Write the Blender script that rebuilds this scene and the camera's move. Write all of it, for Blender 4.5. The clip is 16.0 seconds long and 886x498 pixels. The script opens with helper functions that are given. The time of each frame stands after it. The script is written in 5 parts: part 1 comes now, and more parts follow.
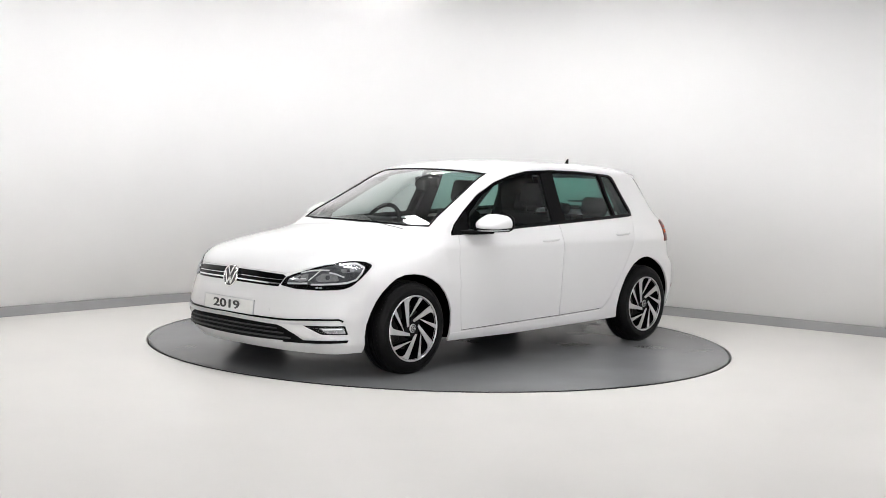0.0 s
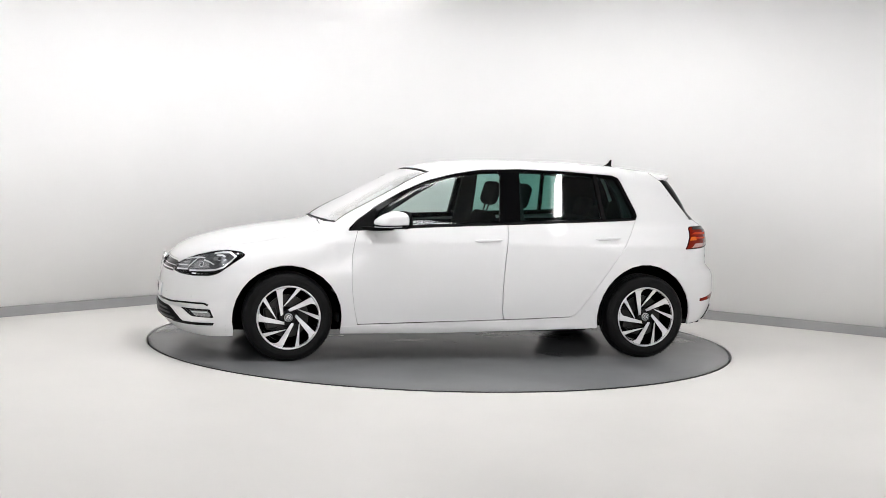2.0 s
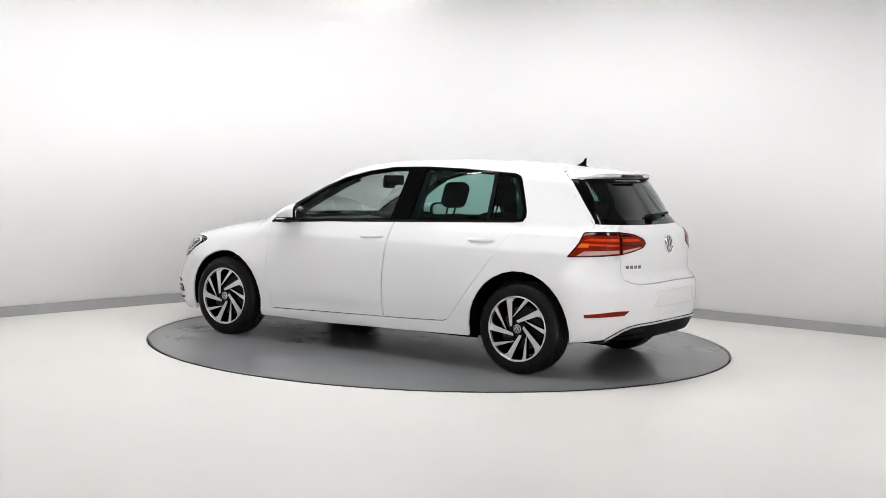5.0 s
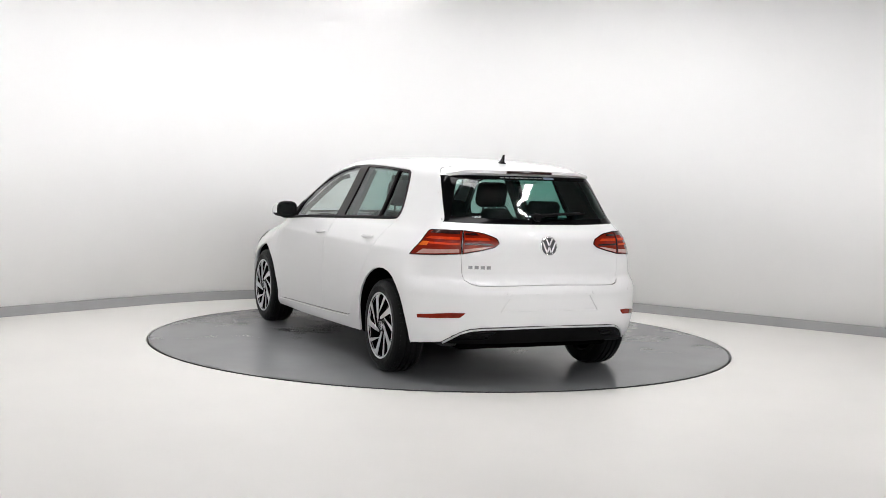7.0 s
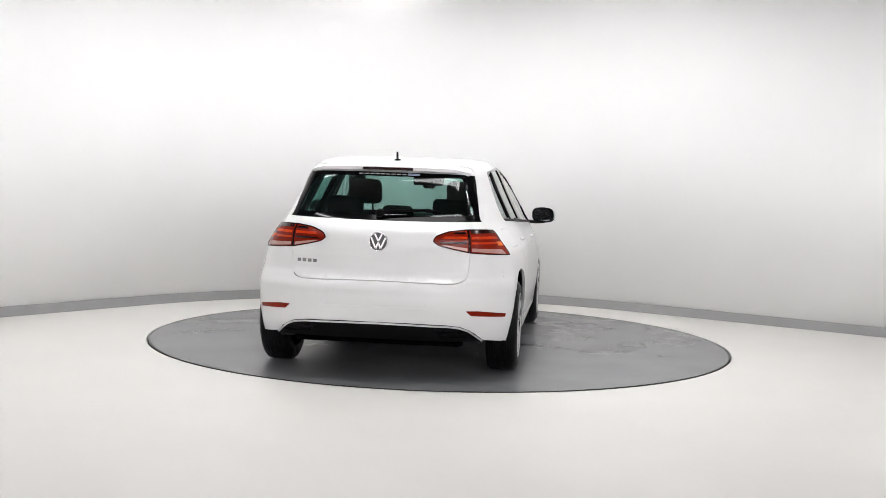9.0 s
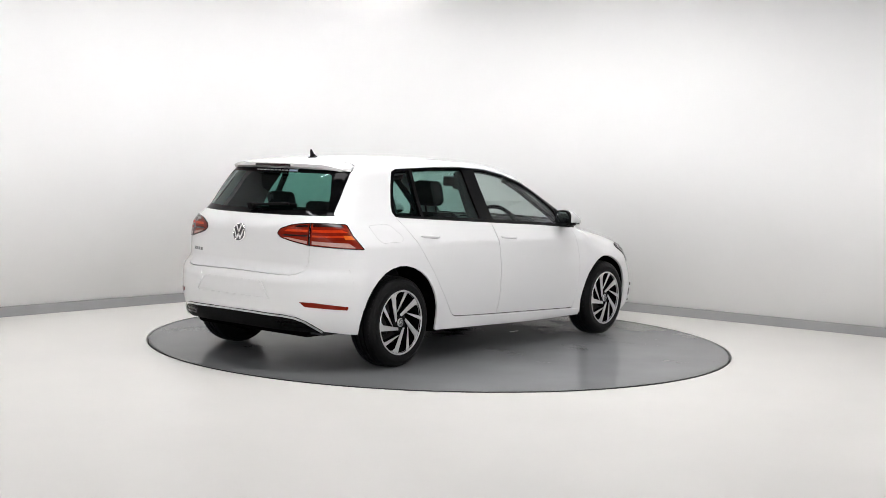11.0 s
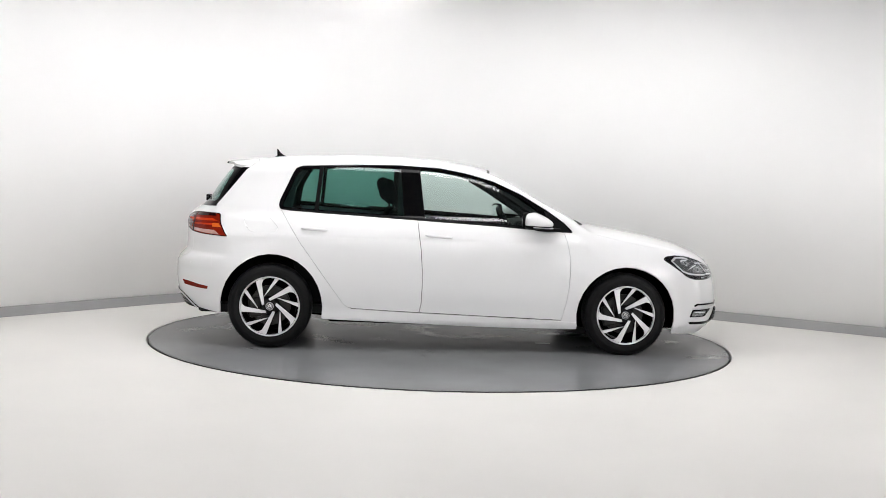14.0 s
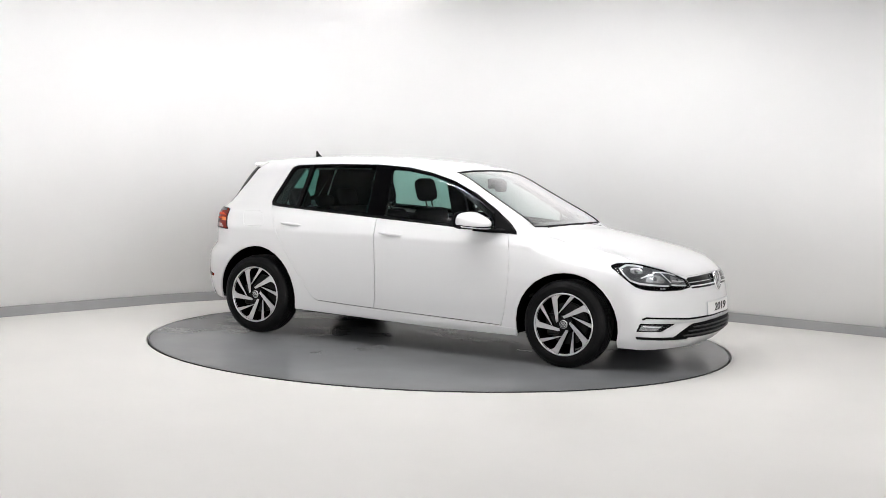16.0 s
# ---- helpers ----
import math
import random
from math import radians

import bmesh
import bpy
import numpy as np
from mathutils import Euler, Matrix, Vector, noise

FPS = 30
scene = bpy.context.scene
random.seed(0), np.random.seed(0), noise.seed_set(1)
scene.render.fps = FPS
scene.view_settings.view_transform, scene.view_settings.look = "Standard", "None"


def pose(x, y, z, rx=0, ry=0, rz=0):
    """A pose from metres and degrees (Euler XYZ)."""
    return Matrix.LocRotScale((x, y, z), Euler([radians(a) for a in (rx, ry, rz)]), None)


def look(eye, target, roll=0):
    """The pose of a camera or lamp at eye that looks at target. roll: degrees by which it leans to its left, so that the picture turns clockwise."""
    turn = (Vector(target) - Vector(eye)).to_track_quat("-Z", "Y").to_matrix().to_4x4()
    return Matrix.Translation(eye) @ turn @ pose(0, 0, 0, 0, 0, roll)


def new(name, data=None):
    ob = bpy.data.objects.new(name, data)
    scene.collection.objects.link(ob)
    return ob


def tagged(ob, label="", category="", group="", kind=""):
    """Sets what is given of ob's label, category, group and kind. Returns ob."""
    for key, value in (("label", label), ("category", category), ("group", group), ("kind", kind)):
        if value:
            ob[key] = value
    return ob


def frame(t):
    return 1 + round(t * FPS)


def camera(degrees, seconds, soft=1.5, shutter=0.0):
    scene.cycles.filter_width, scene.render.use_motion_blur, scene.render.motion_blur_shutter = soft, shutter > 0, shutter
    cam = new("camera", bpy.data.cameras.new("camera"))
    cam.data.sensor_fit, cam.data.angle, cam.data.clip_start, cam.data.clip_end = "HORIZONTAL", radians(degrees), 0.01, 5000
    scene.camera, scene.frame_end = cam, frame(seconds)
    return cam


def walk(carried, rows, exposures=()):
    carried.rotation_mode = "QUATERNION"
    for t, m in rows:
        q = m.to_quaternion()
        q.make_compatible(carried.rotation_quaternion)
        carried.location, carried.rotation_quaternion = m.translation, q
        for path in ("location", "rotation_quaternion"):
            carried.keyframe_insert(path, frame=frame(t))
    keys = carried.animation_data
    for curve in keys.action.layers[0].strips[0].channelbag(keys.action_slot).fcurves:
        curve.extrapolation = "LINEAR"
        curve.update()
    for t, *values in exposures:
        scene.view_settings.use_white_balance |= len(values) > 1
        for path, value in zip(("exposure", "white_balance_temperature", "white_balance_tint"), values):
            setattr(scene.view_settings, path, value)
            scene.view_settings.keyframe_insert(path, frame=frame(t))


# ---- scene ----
cam = camera(39.78, 16.0, 0.5)
EYE = Vector((0.0, -9.685, 1.397))
TURN, TILT, LEAN = radians(0.03), radians(-4.038), 1.836
AIM = EYE + Vector((math.sin(TURN) * math.cos(TILT), math.cos(TURN) * math.cos(TILT), math.sin(TILT))) * 10
walk(cam, [(0.0, look(EYE, AIM, LEAN)), (16.0, look(EYE, AIM, LEAN))], exposures=[(0.0, 0.0), (16.0, 0.0)])

# ---- light: inferred strip lamps and added fill lamps under the ceiling of a closed white room ----
ROOM_HEIGHT = 3.72
world = bpy.data.worlds.new("room_air")
scene.world = world
world.use_nodes = True
world.node_tree.nodes["Background"].inputs["Color"].default_value = (1, 1, 1, 1)
world.node_tree.nodes["Background"].inputs["Strength"].default_value = 0.0
# added wall fill: an even grid of strip lamps along the room's two wall directions, behind the turntable's open side:
# x, y, turn, length
STRIPS_AND_FILL = [(-0.722 - 0.629 * i + 0.829 * j, 4.006 - 0.777 * i - 0.559 * j, 51, 1.5) for i in np.arange(5.6, 20.5, 2.3) for j in np.arange(5.6, 20.5, 2.3) if i + j > 22.0]
# strips round the turntable, and one short lamp by the round corner
STRIPS_AND_FILL += [(2.25, -2.00, 115, 1.1), (-1.45, -1.38, 6, 1.7), (-0.75, 2.70, 0, 0.28)]
# side rows, added as fill that reaches the walls across the turntable
STRIPS_AND_FILL += [(3.9, -2.6, 51, 1.5), (4.3, -4.6, 51, 1.5), (-3.5, -3.2, 51, 1.5), (-4.2, -4.9, 51, 1.5)]
# recessed troffers above the car, added as fill for even walls: x, y, turn, length
FILL_TROFFERS = [(-1.35, 0.25, 96, 1.6), (1.35, 0.55, 96, 1.6), (0.0, 0.75, 6, 1.6), (-0.1, -0.55, 6, 1.6)]
# broad pale panels before the turntable
PANELS = [(0.05, -2.05, -8, 2.0, 0.7)]
STRIP_GLOW = 51.5
PANEL_GLOW = 9.0
FILL_TROFFER_GLOW = 14.5

# ---- materials ----
def material(name, colour, rough=0.5, metal=0.0, coat=0.0, bump=0.0, bump_scale=60.0, vary=0.0, vary_scale=3.0, rough_vary=0.0, spec=0.5, ior=1.5):
    m = bpy.data.materials.new(name)
    m.use_nodes = True
    nt = m.node_tree
    b = nt.nodes["Principled BSDF"]
    b.inputs["Base Color"].default_value = (*colour, 1)
    b.inputs["Roughness"].default_value = rough
    b.inputs["Metallic"].default_value = metal
    b.inputs["Specular IOR Level"].default_value = spec
    b.inputs["IOR"].default_value = ior
    if coat:
        b.inputs["Coat Weight"].default_value = coat
        b.inputs["Coat Roughness"].default_value = 0.07
    tc = nt.nodes.new("ShaderNodeTexCoord")
    if vary or rough_vary:
        n = nt.nodes.new("ShaderNodeTexNoise")
        n.inputs["Scale"].default_value, n.inputs["Detail"].default_value = vary_scale, 6.0
        nt.links.new(tc.outputs["Object"], n.inputs["Vector"])
        if vary:
            r = nt.nodes.new("ShaderNodeMapRange")
            r.inputs["From Min"].default_value, r.inputs["From Max"].default_value = 0.3, 0.7
            r.inputs["To Min"].default_value, r.inputs["To Max"].default_value = 1 - vary, 1 + vary
            nt.links.new(n.outputs["Fac"], r.inputs["Value"])
            mix = nt.nodes.new("ShaderNodeVectorMath")
            mix.operation = "SCALE"
            mix.inputs[0].default_value = colour
            nt.links.new(r.outputs["Result"], mix.inputs["Scale"])
            nt.links.new(mix.outputs["Vector"], b.inputs["Base Color"])
        if rough_vary:
            r2 = nt.nodes.new("ShaderNodeMapRange")
            r2.inputs["From Min"].default_value, r2.inputs["From Max"].default_value = 0.3, 0.7
            r2.inputs["To Min"].default_value, r2.inputs["To Max"].default_value = rough - rough_vary, rough + rough_vary
            nt.links.new(n.outputs["Fac"], r2.inputs["Value"])
            nt.links.new(r2.outputs["Result"], b.inputs["Roughness"])
    if bump:
        n2 = nt.nodes.new("ShaderNodeTexNoise")
        n2.inputs["Scale"].default_value, n2.inputs["Detail"].default_value = bump_scale, 4.0
        nt.links.new(tc.outputs["Object"], n2.inputs["Vector"])
        bp = nt.nodes.new("ShaderNodeBump")
        bp.inputs["Strength"].default_value, bp.inputs["Distance"].default_value = bump, 0.01
        nt.links.new(n2.outputs["Fac"], bp.inputs["Height"])
        nt.links.new(bp.outputs["Normal"], b.inputs["Normal"])
    return m


def tinted_glass(name, tint, gloss=1.0):
    """Thin glass: light goes straight through, tinted; its gloss grows with the angle."""
    m = bpy.data.materials.new(name)
    m.use_nodes = True
    nt = m.node_tree
    nt.nodes.clear()
    out = nt.nodes.new("ShaderNodeOutputMaterial")
    tr = nt.nodes.new("ShaderNodeBsdfTransparent")
    tr.inputs["Color"].default_value = (*tint, 1)
    gl = nt.nodes.new("ShaderNodeBsdfGlossy")
    gl.inputs["Roughness"].default_value = 0.015
    gl.inputs["Color"].default_value = (1, 1, 1, 1)
    fr = nt.nodes.new("ShaderNodeLayerWeight")
    fr.inputs["Blend"].default_value = 0.5
    po = nt.nodes.new("ShaderNodeMath")
    po.operation = "POWER"
    po.inputs[1].default_value = 5.0
    sc = nt.nodes.new("ShaderNodeMath")
    sc.operation = "MULTIPLY_ADD"
    sc.inputs[1].default_value = 0.92 * gloss
    sc.inputs[2].default_value = 0.045 * gloss
    nt.links.new(fr.outputs["Facing"], po.inputs[0])
    mix = nt.nodes.new("ShaderNodeMixShader")
    nt.links.new(po.outputs[0], sc.inputs[0])
    nt.links.new(sc.outputs[0], mix.inputs["Fac"])
    nt.links.new(tr.outputs[0], mix.inputs[1])
    nt.links.new(gl.outputs[0], mix.inputs[2])
    nt.links.new(mix.outputs[0], out.inputs["Surface"])
    return m


WALL_PAINT = material("white_wall_paint", (0.92, 0.917, 0.91), 0.75, bump=0.06, bump_scale=70, vary=0.014, vary_scale=0.9)
CEILING_PAINT = material("grey_ceiling_paint", (0.22, 0.22, 0.22), 0.8, bump=0.05, bump_scale=80, vary=0.012)
FLOOR_PAINT = material("pale_resin_floor", (0.75, 0.732, 0.700), 0.36, bump=0.03, bump_scale=30, vary=0.03, vary_scale=1.1, rough_vary=0.02)
GREY_TRIM = material("grey_trim", (0.30, 0.30, 0.30), 0.55, bump=0.06, bump_scale=120, vary=0.05, vary_scale=2.5)
DISC_PAINT = material("grey_turntable_paint", (0.185, 0.189, 0.195), 0.25, bump=0.02, bump_scale=45, vary=0.06, vary_scale=1.7, rough_vary=0.02)
RIM_STEEL = material("dark_steel_edge", (0.03, 0.03, 0.03), 0.45, 0.6, vary=0.2, vary_scale=20)
LAMP_HOUSING = material("white_lamp_housing", (0.8, 0.8, 0.8), 0.5, vary=0.03)
PAINT = material("white_car_paint", (0.72, 0.72, 0.72), 0.42, coat=0.7, vary=0.006, vary_scale=2.0)
BLACK_GLOSS = material("gloss_black", (0.002, 0.002, 0.0023), 0.08, vary=0.1, vary_scale=30, spec=0.09)
BLACK_TRIM = material("black_plastic_trim", (0.004, 0.004, 0.0042), 0.5, bump=0.08, bump_scale=300, vary=0.12, vary_scale=20, spec=0.4, ior=1.14)
UNDERSIDE = material("dark_underside", (0.0022, 0.0022, 0.0022), 0.95, bump=0.3, bump_scale=40, vary=0.3, vary_scale=9, spec=0.03, ior=1.03)
RUBBER = material("tyre_rubber", (0.005, 0.005, 0.0052), 0.46, bump=0.22, bump_scale=140, vary=0.35, vary_scale=11, rough_vary=0.12, spec=0.5, ior=1.22)
ALLOY = material("machined_alloy", (0.62, 0.62, 0.63), 0.34, 0.85, bump=0.03, bump_scale=260, vary=0.03, vary_scale=25)
ALLOY_BLACK = material("black_wheel_lacquer", (0.003, 0.003, 0.0033), 0.22, vary=0.1, vary_scale=30, spec=0.15)
STEEL = material("brake_steel", (0.032, 0.031, 0.030), 0.42, 0.8, vary=0.2, vary_scale=18)
CHROME = material("chrome", (0.82, 0.83, 0.84), 0.10, 1.0, vary=0.02, vary_scale=40)
SILVER = material("satin_silver", (0.62, 0.63, 0.64), 0.28, 0.9, vary=0.03, vary_scale=40)
PLATE = material("white_plate", (0.74, 0.74, 0.72), 0.35, vary=0.02, vary_scale=30)
INK = material("black_ink", (0.02, 0.02, 0.02), 0.5, vary=0.1, vary_scale=60)
STICKER = material("white_sticker", (0.75, 0.76, 0.78), 0.5, vary=0.03, vary_scale=60)
BLUE_STICKER = material("pale_blue_sticker", (0.42, 0.50, 0.68), 0.5, vary=0.1, vary_scale=50)
LENS_RED = material("red_lens", (0.17, 0.010, 0.003), 0.14, spec=0.14, vary=0.15, vary_scale=18)
LENS_DARK_RED = material("dark_red_lens", (0.014, 0.001, 0.001), 0.12, coat=0.2, vary=0.15, vary_scale=25, spec=0.25)
LENS_AMBER = material("amber_lens", (0.50, 0.034, 0.006), 0.16, spec=0.14, vary=0.12, vary_scale=30)
LENS_YELLOW = material("yellow_indicator_lens", (0.66, 0.12, 0.014), 0.16, spec=0.2, vary=0.1, vary_scale=40)
LENS_CLEAR = material("clear_pink_lens", (0.42, 0.22, 0.19), 0.18, coat=0.8, vary=0.08, vary_scale=30)
LAMP_DARK = material("dark_lamp_bowl", (0.075, 0.078, 0.082), 0.22, 0.3, vary=0.3, vary_scale=30)
BADGE_FIELD = material("grey_badge_field", (0.09, 0.092, 0.095), 0.3, 0.3, vary=0.1, vary_scale=40)
LIGHT_GUIDE = material("bright_light_guide", (0.80, 0.80, 0.81), 0.22, 0.35, vary=0.03, vary_scale=40)
# black slat plastic made lighter: the light on the slat tops is in the colour
LIT_SLAT_GREY = material("lit_slat_grey", (0.022, 0.022, 0.023), 0.45, bump=0.05, bump_scale=300, vary=0.1, vary_scale=20)
LAMP_GREY = material("grey_lamp_bowl", (0.38, 0.385, 0.39), 0.22, 0.6, vary=0.2, vary_scale=40)
FABRIC = material("charcoal_seat_fabric", (0.010, 0.010, 0.011), 0.95, bump=0.35, bump_scale=220, vary=0.2, vary_scale=25, spec=0.1)
DASH = material("dark_grey_dashboard", (0.016, 0.0165, 0.0175), 0.6, bump=0.15, bump_scale=260, vary=0.1, vary_scale=12, spec=0.2)
HEADLINER = material("pale_grey_headliner", (0.46, 0.46, 0.45), 0.9, bump=0.1, bump_scale=200, vary=0.04, vary_scale=10)
GLASS_FRONT = tinted_glass("pale_green_glass", (0.82, 0.91, 0.885), 1.0)
GLASS_SCREEN = tinted_glass("windscreen_glass", (0.86, 0.93, 0.91), 2.4)
GLASS_REAR = tinted_glass("deep_green_glass", (0.31, 0.53, 0.48), 0.9)
GLASS_LENS = tinted_glass("clear_lens", (0.93, 0.94, 0.95), 0.5)


def glowing(name, colour, strength):
    m = bpy.data.materials.new(name)
    m.use_nodes = True
    b = m.node_tree.nodes["Principled BSDF"]
    b.inputs["Base Color"].default_value = (0.8, 0.8, 0.8, 1)
    b.inputs["Emission Color"].default_value = (*colour, 1)
    b.inputs["Emission Strength"].default_value = strength
    return m


DIFFUSER = glowing("lit_diffuser", (1.0, 0.99, 1.01), STRIP_GLOW)
PANEL_DIFFUSER = glowing("lit_panel", (1.0, 0.99, 1.0), PANEL_GLOW)
FILL_TROFFER_DIFFUSER = glowing("lit_fill_troffer", (1.0, 0.99, 1.0), FILL_TROFFER_GLOW)


# ---- building helpers ----
def part(name, bm, mat, parent=None, label="", smooth=False, matrix=None):
    """Links a bmesh as one mesh object."""
    me = bpy.data.meshes.new(name)
    bmesh.ops.recalc_face_normals(bm, faces=bm.faces)
    bm.to_mesh(me)
    bm.free()
    me.materials.append(mat)
    if smooth:
        me.shade_smooth()
    ob = new(name, me)
    if parent is not None:
        ob.parent = parent
    if matrix is not None:
        ob.matrix_local = matrix
    return tagged(ob, label)


def add_box(bm, a, b, m=None, bevel=0.0, seg=2):
    """A box from corner a to corner b, with its edges rounded."""
    t = bmesh.new()
    bmesh.ops.create_cube(t, size=1)
    for v in t.verts:
        v.co = Vector([(a[i] + b[i]) / 2 + v.co[i] * (b[i] - a[i]) for i in range(3)])
    if bevel:
        bmesh.ops.bevel(t, geom=t.edges[:], offset=bevel, segments=seg, affect="EDGES", profile=0.5)
    if m is not None:
        t.transform(m)
    me = bpy.data.meshes.new("t")
    t.to_mesh(me)
    t.free()
    bm.from_mesh(me)
    bpy.data.meshes.remove(me)
    return bm


def lathe(bm, profile, seg=48, m=None, closed=False):
    """Turns (radius, height) pairs about the y axis."""
    rings = []
    for r, h in profile:
        rings.append([bm.verts.new((r * math.cos(2 * math.pi * i / seg), h, r * math.sin(2 * math.pi * i / seg))) for i in range(seg)] if r > 1e-6 else [bm.verts.new((0, h, 0))])
    pairs = list(zip(rings, rings[1:])) + ([(rings[-1], rings[0])] if closed else [])
    for a, b in pairs:
        for i in range(seg):
            j = (i + 1) % seg
            if len(a) == 1 and len(b) == 1:
                continue
            if len(a) == 1:
                bm.faces.new((a[0], b[i], b[j]))
            elif len(b) == 1:
                bm.faces.new((a[i], b[0], a[j]))
            else:
                bm.faces.new((a[i], b[i], b[j], a[j]))
    if m is not None:
        bmesh.ops.transform(bm, matrix=m, verts=[v for r in rings for v in r])
    return bm


def sweep(bm, path, radius, seg=8, flat=1.0, closed=False):
    """A tube along a list of points."""
    pts = [Vector(p) for p in path]
    rings = []
    for i, p in enumerate(pts):
        t = (pts[(i + 1) % len(pts)] - pts[i - 1]) if closed or 0 < i < len(pts) - 1 else (pts[min(i + 1, len(pts) - 1)] - pts[max(i - 1, 0)])
        t.normalize()
        s = t.cross(Vector((0, 0, 1)))
        if s.length < 0.05:
            s = t.cross(Vector((0, 1, 0)))
        s.normalize()
        u = s.cross(t)
        rings.append([bm.verts.new(p + (s * math.cos(a) + u * math.sin(a) * flat) * radius) for a in [2 * math.pi * k / seg for k in range(seg)]])
    for a, b in list(zip(rings, rings[1:])) + ([(rings[-1], rings[0])] if closed else []):
        for k in range(seg):
            bm.faces.new((a[k], b[k], b[(k + 1) % seg], a[(k + 1) % seg]))
    if not closed:
        bm.faces.new(rings[0]), bm.faces.new(rings[-1][::-1])
    return bm


def prism(bm, outline, y0, y1, m=None, bevel=0.0):
    """A plate: the outline in x and z, from y0 to y1."""
    t = bmesh.new()
    a = [t.verts.new((x, y0, z)) for x, z in outline]
    b = [t.verts.new((x, y1, z)) for x, z in outline]
    t.faces.new(a), t.faces.new(b[::-1])
    for i in range(len(a)):
        j = (i + 1) % len(a)
        t.faces.new((a[i], b[i], b[j], a[j]))
    if bevel:
        bmesh.ops.bevel(t, geom=t.edges[:], offset=bevel, segments=2, affect="EDGES", profile=0.5)
    if m is not None:
        t.transform(m)
    me = bpy.data.meshes.new("t")
    t.to_mesh(me)
    t.free()
    bm.from_mesh(me)
    bpy.data.meshes.remove(me)
    return bm


def fillet(points, radius, steps=6):
    """Rounds the corners of a closed outline; radius may be one number or one a corner."""
    n, out = len(points), []
    for i, p in enumerate(points):
        r = radius[i] if isinstance(radius, (list, tuple)) else radius
        p, a, b = np.array(p, float), np.array(points[i - 1], float), np.array(points[(i + 1) % n], float)
        la, lb = np.linalg.norm(a - p), np.linalg.norm(b - p)
        r = min(r, 0.45 * la, 0.45 * lb)
        if r < 1e-5:
            out.append(tuple(p))
            continue
        s, e = p + (a - p) / la * r, p + (b - p) / lb * r
        for k in range(steps + 1):
            t = k / steps
            out.append(tuple((1 - t) ** 2 * s + 2 * t * (1 - t) * p + t * t * e))
    return out


def dense(points, step, closed=True):
    out, n = [], len(points)
    for i in range(n if closed else n - 1):
        a, b = np.array(points[i], float), np.array(points[(i + 1) % n], float)
        k = max(1, int(math.ceil(np.linalg.norm(b - a) / step)))
        out += [tuple(a + (b - a) * j / k) for j in range(k)]
    if not closed:
        out.append(tuple(points[-1]))
    return out


def within(q, poly):
    """Which of the points lie in the outline."""
    x, y = q[:, 0], q[:, 1]
    p = np.asarray(poly, float)
    hit = np.zeros(len(q), bool)
    for (ax, ay), (bx, by) in zip(p, np.roll(p, -1, 0)):
        c = (ay > y) != (by > y)
        hit ^= c & (x < (bx - ax) * (y - ay) / (by - ay if by != ay else 1e-12) + ax)
    return hit


